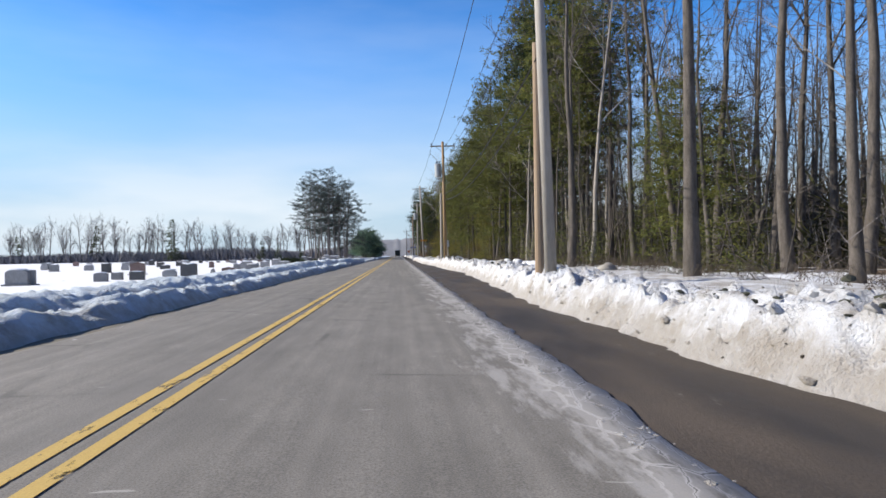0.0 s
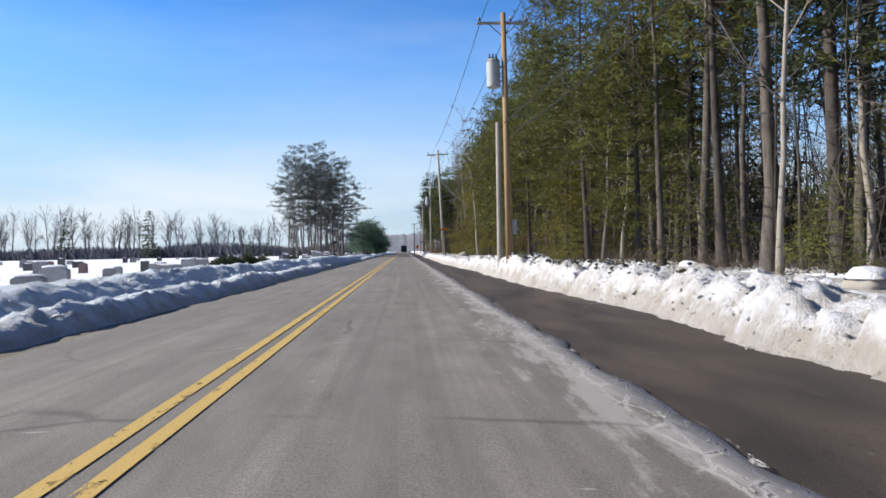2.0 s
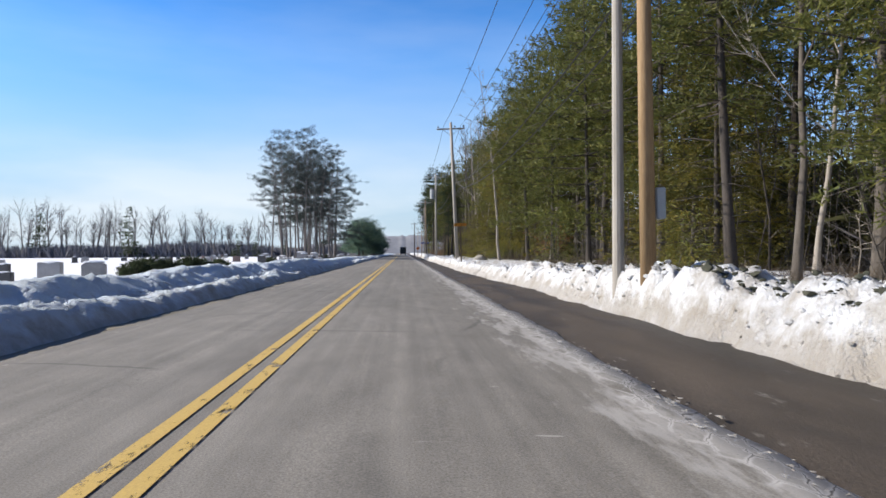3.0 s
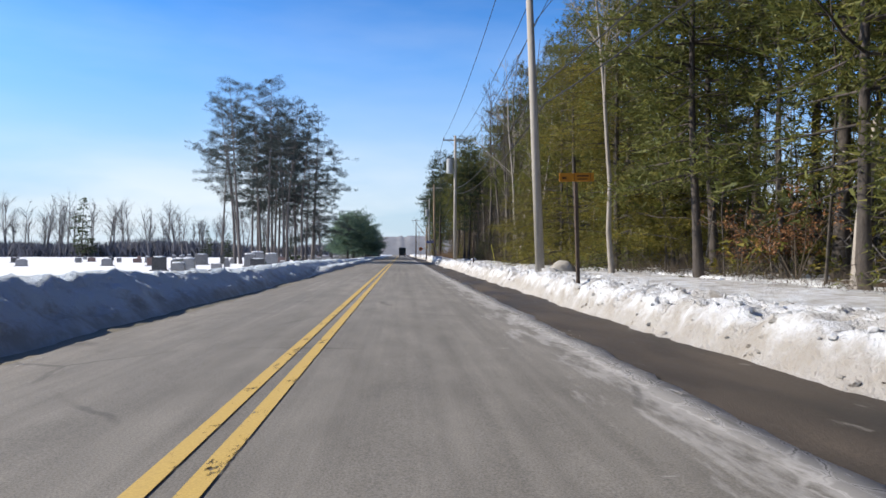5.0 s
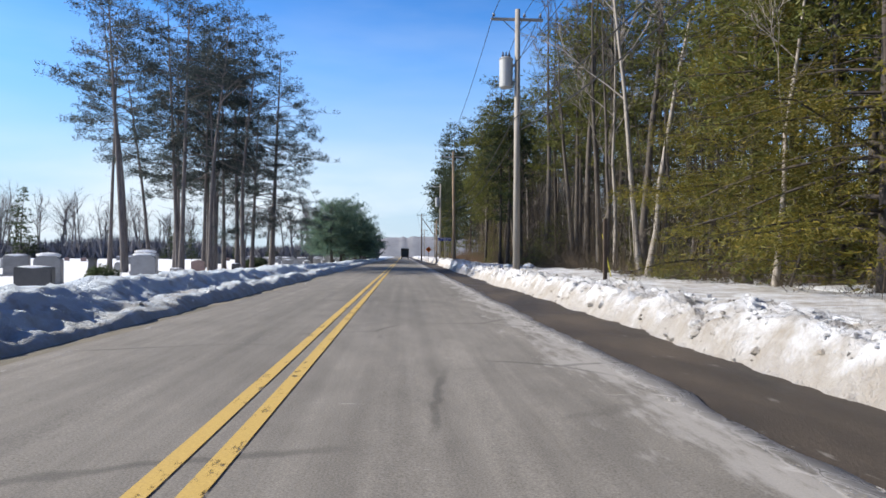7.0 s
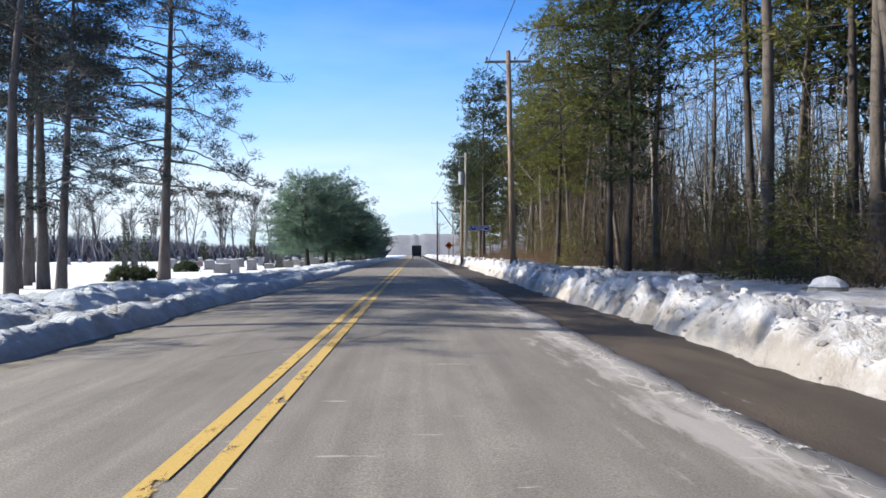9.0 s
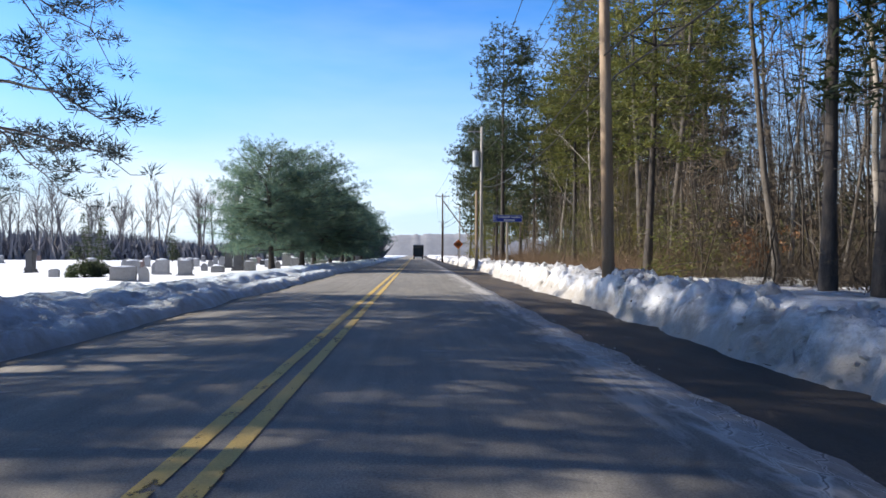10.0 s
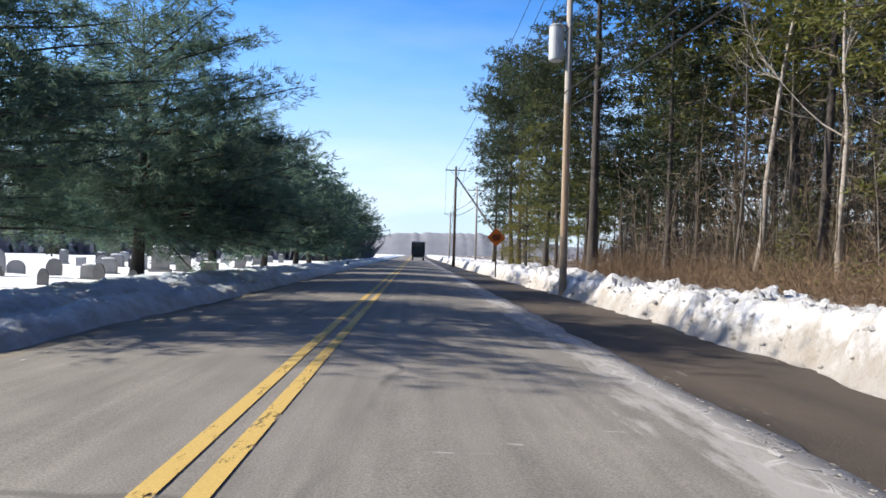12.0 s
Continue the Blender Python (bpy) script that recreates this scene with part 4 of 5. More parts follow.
# conifers standing close behind the edge
edge_trees((("pale", 14.6, 53.0, 0.95, 0, 4), ("bare", 16.6, 56.0, 1.0, 2, -3), ("pine", 13.2, 62.5, 1.0, 1, 0), ("lowpine", 14.4, 66.5, 1.05, 1, 0), ("hemlock", 12.6, 75.5, 1.0, 1, 0),
            ("lowpine", 14.6, 83.0, 1.1, 1, 0), ("pine", 13.6, 93.5, 1.05, 1, 0), ("lowpine", 16.2, 101.5, 1.15, 0, 0), ("pine", 14.6, 104.0, 1.05, 1, 0), ("lowpine", 13.8, 111.0, 1.1, 1, 0)))
edge_trees((("pine", 17.0, 109.0, 1.05, 1, 0), ("lowpine", 14.4, 128.0, 1.1, 1, 0), ("lowpine", 13.6, 135.5, 1.05, 0, 0), ("pine", 16.0, 142.0, 1.0, 1, 0), ("pine", 13.6, 173.0, 0.95, 0, 0),
            ("back_dark", 17.5, 171.0, 1.0, 0, 0), ("back_dark", 22.0, 175.0, 1.0, 0, 0), ("bare", 12.4, 160.0, 1.1, 2, 2), ("lowpine", 15.6, 144.0, 1.05, 0, 0), ("lowpine", 14.0, 213.0, 0.95, 1, 0), ("pine", 13.0, 207.0, 0.95, 1, 0), ("hemlock", 11.8, 200.6, 0.5, 1, 0), ("pine", 15.5, 201.0, 0.95, 2, 0), ("pine", 16.6, 150.0, 1.0, 1, 0), ("lowpine", 15.8, 156.0, 1.0, 1, 0), ("pale", 11.6, 147.6, 1.2, 0, -4), ("pale", 12.2, 153.0, 1.25, 1, 3), ("pine", 15.0, 161.0, 1.05, 0, 0), ("pine", 14.2, 168.0, 1.0, 2, 0), ("pine", 18.0, 177.0, 1.05, 0, 0), ("bare", 13.2, 165.5, 1.1, 0, -2), ("lowpine", 15.0, 117.0, 1.15, 1, 0), ("lowpine", 17.5, 123.5, 1.2, 0, 0), ("bare", 12.4, 208.0, 0.9, 1, 3), ("pale", 12.6, 221.5, 1.0, 0, -4), ("pine", 14.5, 220.5, 0.95, 0, 0), ("back_pine", 17.5, 227.0, 1.0, 0, 0), ("back_dark", 20.0, 222.0, 1.0, 0, 0), ("back_pine", 15.5, 233.0, 1.0, 0, 0), ("back_dark", 23.0, 214.0, 1.0, 0, 0), ("back_pine", 18.5, 210.0, 0.9, 0, 0)))

# the depth of the woods
rng = np.random.default_rng(7)
taken = []
for y0, y1, count, keys in ((10, 40, 38, ("bare", "bare", "pale", "bare", "bare")), (40, 74, 44, ("bare", "bare", "pale", "bare", "bare")), (74, 104, 24, ("back_pine", "bare", "back_hemlock", "back_pine", "pale")),
                            (104, 142, 30, ("back_hemlock", "back_hemlock", "back_pine", "bare", "back_hemlock")), (142, 175, 44, ("bare", "bare", "bare", "pale", "bare")), (175, 225, 62, ("bare", "bare", "pale", "bare", "bare", "pale")),
                            (225, 330, 30, ("back_dark", "back_pine", "back_dark"))):
    tries = 0
    while count and tries < 4000:
        tries += 1
        x, y = 13.5 + 30 * rng.random() ** 1.3, rng.uniform(y0, y1)
        if any((x - p) ** 2 + (y - q) ** 2 < 5.0 for p, q in taken):
            continue
        taken.append((x, y))
        plant(keys[rng.integers(len(keys))], x, y, soil(x, y) - 0.1, rng.uniform(0.65, 1.0), rng.uniform(0, 360), int(rng.integers(12)), lean=(rng.normal() * 1.5, rng.normal() * 2.5))
        count -= 1

# young hemlocks at the edge
for k in range(28):
    y = 26 + 7.3 * k + 3 * math.sin(k * 2.3)
    x = 12.4 + 2.0 * math.sin(k * 1.9)
    plant("sapling", x, y, soil(x, y) - 0.05, 0.8 + 0.7 * math.sin(k * 4.1) ** 2, k * 71.0, k)
for x, y, s in ((14.5, 44.5, 1.2), (16.3, 46.2, 1.4), (18.4, 47.0, 1.3), (13.6, 26.6, 1.5), (16.6, 28.4, 1.3), (10.8, 190.4, 1.3), (11.8, 166.5, 1.5), (13.2, 169.0, 1.6), (12.2, 176.0, 1.2), (11.2, 205.2, 1.2), (13.0, 199.6, 1.5)):
    plant("sapling", x, y, soil(x, y) - 0.05, s, x * 71.0, int(y))

# the grove, the lone pine and the planted row on the cemetery side
for k, (x, y, s) in enumerate(((-23.3, 173.9, 0.93), (-20.3, 174.4, 0.98), (-13.3, 173.3, 0.98), (-14.8, 170.2, 1.0), (-17.0, 173.0, 0.98), (-19.2, 161.2, 0.95), (-11.2, 168.6, 0.95), (-19.4, 180.6, 1.0),
                               (-16.4, 166.0, 1.02), (-21.4, 165.4, 0.95), (-17.4, 177.6, 1.0), (-24.6, 168.4, 0.85), (-15.0, 173.8, 0.93), (-22.4, 178.0, 0.95), (-18.6, 170.4, 1.03), (-12.6, 163.4, 0.9))):
    plant("redpine", -17 + (x + 17) * 0.76, y, float(lawn_z(y)) - 0.05, s * 0.95, k * 77.0, k, lean=(0, (x + 16) * 0.8))
plant("lonepine", -13.2, 182.8, -0.15, 1.0, 15, 0, lean=(0, 1))
plant("lonepine", -12.6, 171.5, -0.12, 0.66, 140, 0, lean=(0, -1))
for k in range(9):
    plant("rowpine", -10.2 + 0.3 * math.sin(k * 2.1), 211 + 10.4 * k, float(lawn_z(211 + 10.4 * k)) - 0.05, (0.85 if k == 0 else 0.88) + 0.04 * math.sin(k * 1.7), k * 67.0, k % 2 if k < 3 else 2)
plant("redpine", -9.0, 322, -0.3, 0.55, 40, 1)
plant("redpine", -13.0, 330, -0.3, 0.5, 90, 2)
for x, y, s in ((-94, 284, 1.12), (-128, 292, 1.0), (-165, 300, 0.75), (-46, 262, 0.42), (-38, 268, 0.36), (-55, 275, 0.5), (-33, 282, 0.4), (-210, 290, 0.9)):
    plant("spruce", x, y, float(lawn_z(y)), s, x * 13 % 360)


# ---- undergrowth and far woods ----
def stems(name, count, x0, x1, y0, y1, h0, h1, r0, mat, label, seed, power=1.0, twigs=6):
    rng = np.random.default_rng(seed)
    g = Geo()
    for _ in range(count):
        x, y = x0 + (x1 - x0) * rng.random() ** power, rng.uniform(y0, y1)
        H = rng.uniform(h0, h1)
        t = np.linspace(0, 1, 5)
        bow = H * 0.035 * rng.normal(size=2)
        pts = np.stack([x + H * t * rng.normal() * 0.09 + bow[0] * np.sin(3 * t) + 0.06 * rng.normal(size=5), y + H * t * rng.normal() * 0.09 + bow[1] * np.sin(3 * t) + 0.06 * rng.normal(size=5), soil(x, y) - 0.15 + H * t], 1)
        tube(g, pts, r0 * rng.uniform(0.5, 1.3) * (1 - 0.8 * t), 3)
        q = along(pts, rng.uniform(0.15, 1.0, twigs))
        d = rng.normal(size=(twigs, 3)) * (0.9, 0.9, 0.4) + (0, 0, 0.45)
        L = rng.uniform(0.06, 0.2, twigs) * H
        blades(g, q, d, L, np.full(twigs, r0 * 0.7), rng)
        d /= np.linalg.norm(d, axis=1, keepdims=True)
        for _ in range(2):
            blades(g, q + d * (L * rng.uniform(0.3, 0.8, twigs))[:, None], d + rng.normal(size=d.shape) * 0.55, L * 0.6, np.full(twigs, r0 * 0.45), rng)
    return tagged(part(name, g, mat, smooth=True), label, kind="stuff")


stems("saplings", 390, 11.5, 38, 10, 235, 4, 12, 0.05, BARK_GREY, "thin leafless saplings filling the woods", 301, 1.2, 20)
stems("saplings", 200, 12, 34, 45, 235, 3, 9, 0.035, BARK_PALE, "thin pale saplings among the trees", 302, 1.2, 14)
stems("saplings", 210, 13, 34, 12, 80, 8, 17, 0.055, BARK_GREY, "tall leafless pole trees with fine twigs", 304, 1.0, 34)
# darker BARK stands in for the grove's shade over this stretch
stems("saplings", 300, 12.5, 34, 140, 235, 7, 16, 0.045, BARK, "tall leafless pole trees with fine twigs", 305, 1.0, 44)
stems("saplings", 150, 9.8, 22, 186, 234, 3, 9, 0.03, TAN_BARK, "crooked tan saplings in the sun", 306, 1.0, 26)
stems("saplings", 240, 9.8, 15, 140, 228, 2.5, 8, 0.03, TWIG, "thin brown saplings at the edge of the woods", 303, 1.0, 18)
stems("saplings", 110, 14, 30, 196, 236, 8, 16, 0.05, TAN_BARK, "tall crooked tan pole trees", 307, 1.0, 34)


def thicket(name, count, x0, x1, y0, y1, size, width, mat, label, seed, tall=1.0, clump=14):
    rng = np.random.default_rng(seed)
    g = Geo()
    k = max(1, count // clump)
    c = np.stack([x0 + (x1 - x0) * rng.random(k), rng.uniform(y0, y1, k)], 1)
    p = np.repeat(c, clump, 0) + rng.normal(size=(k * clump, 2)) * 0.25
    z = 0.30 + 0.25 * vnoise(p[:, 0] * 0.3, p[:, 1] * 0.3, 53)
    P = np.concatenate([p, (z - 0.05)[:, None]], 1)
    D = rng.normal(size=P.shape) * (0.85, 0.85, 0.15) + (0, 0, tall)
    L = np.repeat(rng.uniform(*size, k), clump) * rng.uniform(0.3, 1.1, len(P)) * (0.35 + 1.2 * vnoise(p[:, 0] * 0.4, p[:, 1] * 0.25, seed))
    blades(g, P, D, L, np.full(len(P), width), rng)
    # side twigs
    D /= np.linalg.norm(D, axis=1, keepdims=True)
    for _ in range(3):
        Q = P + D * (L * rng.uniform(0.25, 0.85, len(P)))[:, None]
        blades(g, Q, D + rng.normal(size=D.shape) * 0.9, L * 0.38, np.full(len(P), width * 0.7), rng)
    return tagged(part(name, g, mat), label, kind="stuff")


thicket("brush", 9600, 9.8, 15, 4, 140, (0.4, 1.6), 0.014, TWIG, "low leafless brush along the woods", 311)
thicket("brush", 9000, 10.0, 15, 140, 196, (0.6, 2.4), 0.016, TWIG, "leafless brush along the woods", 312)
thicket("brush", 22000, 8.2, 14, 188, 236, (0.5, 1.9), 0.012, DRY_GRASS, "dense tan and reddish dry brush behind the snow bank", 313, 0.8)
thicket("brush", 12500, 15, 44, 10, 240, (1.5, 5.5), 0.035, FAR_TWIG, "tangled dim undergrowth deep in the woods", 314)
thicket("brush", 9000, 12, 30, 150, 236, (1.5, 5.0), 0.02, TWIG, "tall tangled undergrowth behind the brush", 316)
thicket("deep_woods", 15000, 34, 62, -20, 330, (5.0, 12.5), 0.17, FAR_BRUSH, "dense dim woods closing the view", 315, 1.4)

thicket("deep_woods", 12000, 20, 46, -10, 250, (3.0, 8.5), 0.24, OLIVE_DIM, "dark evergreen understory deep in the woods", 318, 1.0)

# a broken-off dead trunk and a bush that has kept its dry leaves
snag = empty("dead_snag", Matrix.Translation((11.3, 98.6, 0.35)), "broken-off pale dead trunk standing in the brush", "dead tree")
g = Geo()
tube(g, [(0, 0, -0.3), (0.05, 0, 0.3), (0.2, 0.1, 1.6), (0.32, 0.05, 2.9), (0.52, 0, 4.1), (0.56, 0, 4.45)], [0.27, 0.19, 0.16, 0.15, 0.13, 0.03], 9)
part("trunk", g, BARK_PALE, snag, smooth=True)
g = Geo()
for z, a, L in ((1.9, 0.4, 0.5), (2.6, 3.6, 0.35), (3.3, 2.2, 0.6)):
    tube(g, [(0.1 * z, 0, z), (0.1 * z + L * math.cos(a), L * math.sin(a), z + 0.25)], [0.035, 0.012], 5)
part("broken_limb", g, BARK_PALE, snag, smooth=True)


def leaf_bush(x, y, h, seed):
    rng = np.random.default_rng(seed)
    ob = empty("beech_bush", Matrix.Translation((x, y, 0.4)), "young beech bush holding on to its orange-brown dry leaves", "bush")
    g, lv = Geo(), Geo()
    for _ in range(7):
        d = rng.normal(size=3) * (0.45, 0.45, 0) + (0, 0, 1)
        t = np.linspace(0, 1, 4)
        pts = d * (h * rng.uniform(0.6, 1.0) * t)[:, None] + np.cumsum(rng.normal(size=(4, 3)) * 0.07, 0)
        pts[0] = (0, 0, -0.15)
        tube(g, pts, 0.022 * (1 - 0.7 * t), 4)
        for q in rng.uniform(0.35, 1.0, 9):
            p, dd = along(pts, q), rng.normal(size=3) * (1, 1, 0.3)
            L = h * rng.uniform(0.12, 0.3)
            tube(g, [p, p + dd / np.linalg.norm(dd) * L], [0.008, 0.004], 3)
            n = 13
            blades(lv, p + dd / np.linalg.norm(dd) * (L * rng.uniform(0.2, 1.1, n))[:, None] + rng.normal(size=(n, 3)) * 0.06, rng.normal(size=(n, 3)) - (0, 0, 0.4), rng.uniform(0.07, 0.12, n), np.full(n, 0.06), rng)
    tagged(part("stem_work", g, TWIG, ob), kind="stuff")
    tagged(part("dry_leaves", lv, DRY_LEAF, ob), kind="stuff")


for x, y, h, k in ((12.6, 103.2, 3.2, 1), (13.8, 105.0, 3.0, 2), (12.2, 106.0, 2.4, 3), (12.4, 187.0, 2.2, 4)):
    leaf_bush(x, y, h, k)

# leafless trees with spreading crowns along the far side of the cemetery
rng = np.random.default_rng(41)
g = Geo()
for k in range(105):
    x = -24 - 270 * ((k + rng.random()) / 105) ** 1.1
    y = 288 + 0.05 * abs(x) + rng.uniform(-5, 14)
    H = rng.uniform(14, 20) * (0.75 + 0.5 * vnoise(x * 0.05, 4.0, 45))
    for _ in range(rng.integers(1, 3)):
        t = np.linspace(0, 1, 5)
        tr = np.stack([x + 0.07 * H * rng.normal() * t, y + 0.07 * H * rng.normal() * t, -0.4 + H * rng.uniform(0.72, 0.86) * t], 1)
        tube(g, tr, 0.015 * H * (1 - 0.9 * t), 4)
        for q in rng.uniform(0.28, 1.0, 14):
            d = np.array([rng.normal() * 0.55, rng.normal() * 0.45, rng.uniform(0.8, 1.3)])
            d /= np.linalg.norm(d)
            L = H * rng.uniform(0.16, 0.34) * (1.3 - 0.7 * q)
            f = np.linspace(0, 1, 4)
            lim = along(tr, q) + d * (L * f)[:, None] + np.cumsum(rng.normal(size=(4, 3)) * 0.03 * L, 0) + np.array([0, 0, 0.1 * L]) * (f ** 2)[:, None]
            tube(g, lim, [0.07, 0.05, 0.03, 0.012], 3)
            n = 20
            blades(g, along(lim, rng.uniform(0.25, 1, n)), d + rng.normal(size=(n, 3)) * 0.55, L * rng.uniform(0.25, 0.6, n), np.full(n, 0.045), rng)
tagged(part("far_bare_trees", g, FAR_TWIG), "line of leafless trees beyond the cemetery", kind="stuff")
g = Geo()
n = 26000
p = np.stack([-8 - 320 * rng.random(n) ** 1.2, rng.uniform(286, 312, n), np.full(n, -0.5)], 1)
tallness = 0.65 + 0.8 * vnoise(p[:, 0] * 0.05, p[:, 1] * 0.02, 46)
blades(g, p, rng.normal(size=(n, 3)) * (0.35, 0.3, 0) + (0, 0, 1), rng.uniform(2.2, 5.6, n) * tallness, np.full(n, 0.75), rng)
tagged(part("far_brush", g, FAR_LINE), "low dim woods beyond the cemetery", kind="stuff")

# haze before the hill is painted in as a pale bluish grey
HAZY = plain("hazy_distant_woods", (0.165, 0.172, 0.190), (0.245, 0.250, 0.268), 0.12, 0.95, squash=(1, 1, 0.25))
hx = np.linspace(-900, 900, 721)
top = 2.5 + 16 * np.exp(-((hx - 30) / 120) ** 2) + 2.2 * vnoise(hx * 0.05, 3, 82) + 2.2 * vnoise(hx * 0.25, 3, 83)
X = np.stack([hx] * 5, 0)
Y = np.stack([np.full(len(hx), v) for v in (740, 760, 790, 860, 1000)])
Z = np.stack([0 * top - 1, top * 0.7, top, top * 0.9, 0 * top - 1])
sheet("distant_hill", X, Y, Z, HAZY, label="hazy wooded hill at the end of the road")

# ---- cemetery ----
def tablet(w, h, d, top, bevel=0.02):
    """Upright stone slab with a flat, bowed or gabled top."""
    bm = bmesh.new()
    pts = [(-w / 2, 0), (w / 2, 0)]
    n = 9
    for k in range(n):
        u = 1 - 2 * k / (n - 1)
        dip = {"flat": 0.0, "bow": 0.16 * u * u, "gable": 0.14 * abs(u), "round": 0.5 * (1 - math.sqrt(max(0.0, 1 - u * u * 0.98)))}[top]
        pts.append((u * w / 2, h - dip * w))
    f = bm.faces.new([bm.verts.new((x, -d / 2, z)) for x, z in pts])
    r = bmesh.ops.extrude_face_region(bm, geom=[f])
    bmesh.ops.translate(bm, verts=[v for v in r["geom"] if isinstance(v, bmesh.types.BMVert)], vec=(0, d, 0))
    bmesh.ops.recalc_face_normals(bm, faces=bm.faces)
    bmesh.ops.bevel(bm, geom=[e for e in bm.edges if abs(e.calc_face_angle(0)) > 1.0], offset=bevel, segments=2, affect="EDGES")
    return bm


def snow_cap(w, d, z):
    bm = bmesh.new()
    bmesh.ops.create_uvsphere(bm, u_segments=12, v_segments=6, radius=0.5, matrix=Matrix.LocRotScale((0, 0, z), None, (w, d * 1.1, 0.16)))
    return bm


STONES = {}


def gravestone(kind, x, y, w, h, turn=0.0):
    """Unit stones, 1 m wide and 1 m high, stretched to each grave's size."""
    m = Matrix.LocRotScale((x, y, float(lawn_z(y)) - 0.12), Euler((0, 0, radians(turn))), (w, 0.8 + 0.2 * w, h + 0.12))
    if kind in STONES:
        o = STONES[kind]
        return copy_thing(o, m @ Matrix.Diagonal((1 / o.scale[0], 1 / o.scale[1], 1 / o.scale[2], 1)))
    lab, mat, top, cap = {
        "slab": ("grey granite gravestone on a base in the snow", STONE, "bow", True), "flat": ("plain grey gravestone slab standing in snow", STONE, "flat", True),
        "dark": ("dark polished granite gravestone in the snow", STONE_DARK, "flat", True), "red": ("reddish granite gravestone in the snow", STONE_RED, "gable", False),
        "thin": ("thin pale old gravestone tablet in the snow", STONE, "round", False), "pillar": ("tall grey stone monument with a stepped base", STONE_DARK, "flat", False)}[kind]
    o = empty("gravestone" if kind != "pillar" else "monument", m, lab, "gravestone", "graves in the cemetery")
    if kind == "pillar":
        bm = box(bmesh.new(), -0.5, 0.5, -0.4, 0.4, 0, 0.12, 0.01)
        box(bm, -0.42, 0.42, -0.33, 0.33, 0.12, 0.22, 0.01)
        part("base", bm, mat, o)
        part("shaft", box(bmesh.new(), -0.33, 0.33, -0.26, 0.26, 0.22, 0.8, 0.02), mat, o)
        bm = box(bmesh.new(), -0.40, 0.40, -0.31, 0.31, 0.8, 0.87, 0.015)
        box(bm, -0.28, 0.28, -0.22, 0.22, 0.87, 0.93, 0.015)
        cyl(bm, 0.16, 0.05, 0.93, 1.0)
        part("cap", bm, mat, o)
    else:
        thin = kind == "thin"
        if not thin:
            part("base", box(bmesh.new(), -0.56, 0.56, -0.22, 0.22, 0, 0.2, 0.015), STONE, o)
        part("headstone", tablet(0.9, 0.99, 0.09 if thin else 0.24, top), mat, o)
        if cap:
            part("snow_cap", snow_cap(0.86, 0.24, 0.97), SNOW_CLEAN, o, "thin cap of snow", True)
    STONES[kind] = o
    return o


def graves(rows):
    for kind, x, y, w, h in rows:
        gravestone(kind, x, y, w, h, (x * 53 + y * 17) % 16 - 8)


graves((("slab", -10.5, 34.6, 0.75, 0.65), ("dark", -10.4, 37.3, 0.95, 0.9), ("thin", -11.0, 44.1, 0.35, 0.5), ("red", -10.7, 46.8, 1.0, 0.55), ("slab", -10.8, 54.7, 1.15, 0.65), ("flat", -9.9, 64.0, 1.3, 0.75),
        ("dark", -13.8, 39.1, 0.9, 0.5), ("flat", -15.1, 39.6, 0.7, 0.45), ("slab", -15.3, 38.0, 0.8, 0.5), ("slab", -12.2, 58.9, 1.2, 0.85)))
graves((("slab", -15.8, 71.6, 0.7, 0.5), ("flat", -13.3, 72.1, 1.1, 0.7), ("flat", -12.9, 76.1, 1.0, 0.9), ("slab", -13.8, 81.6, 1.15, 0.85), ("slab", -17.4, 76.5, 0.6, 0.5), ("dark", -15.5, 77.6, 0.9, 0.5), ("dark", -18.6, 87.0, 1.0, 0.6),
        ("slab", -11.6, 118.2, 0.8, 0.7), ("slab", -12.8, 123.7, 0.85, 0.9), ("dark", -15.9, 127.5, 1.0, 0.95), ("flat", -12.6, 129.0, 0.8, 0.5), ("slab", -16.5, 133.1, 1.2, 0.8)))
graves((("slab", -13.0, 140.8, 1.1, 1.2), ("slab", -12.8, 149.2, 1.4, 1.25), ("thin", -14.7, 139.8, 0.55, 0.7), ("dark", -11.6, 137.3, 1.3, 0.8), ("flat", -20.4, 151.9, 1.4, 1.15), ("slab", -16.0, 157.8, 1.6, 1.45),
        ("flat", -12.2, 152.1, 0.7, 0.5), ("thin", -20.5, 164.5, 0.6, 0.7), ("pillar", -20.8, 161.3, 0.6, 1.1), ("red", -14.2, 162.4, 1.0, 0.9), ("dark", -12.6, 166.4, 0.7, 0.6)))
graves((("flat", -13.8, 195.4, 1.3, 0.7), ("thin", -12.8, 195.3, 0.6, 0.7), ("pillar", -28.6, 213.7, 0.6, 1.5), ("pillar", -25.2, 207.9, 0.6, 1.6), ("slab", -25.9, 228.3, 0.6, 1.0), ("pillar", -20.6, 243.4, 1.0, 2.5), ("thin", -18.6, 227.7, 0.7, 1.1),
        ("slab", -19.8, 200.6, 0.6, 0.45), ("thin", -16.8, 206.8, 0.45, 0.75), ("thin", -16.1, 206.8, 0.45, 0.8), ("pillar", -17.1, 224.6, 0.9, 2.2)))
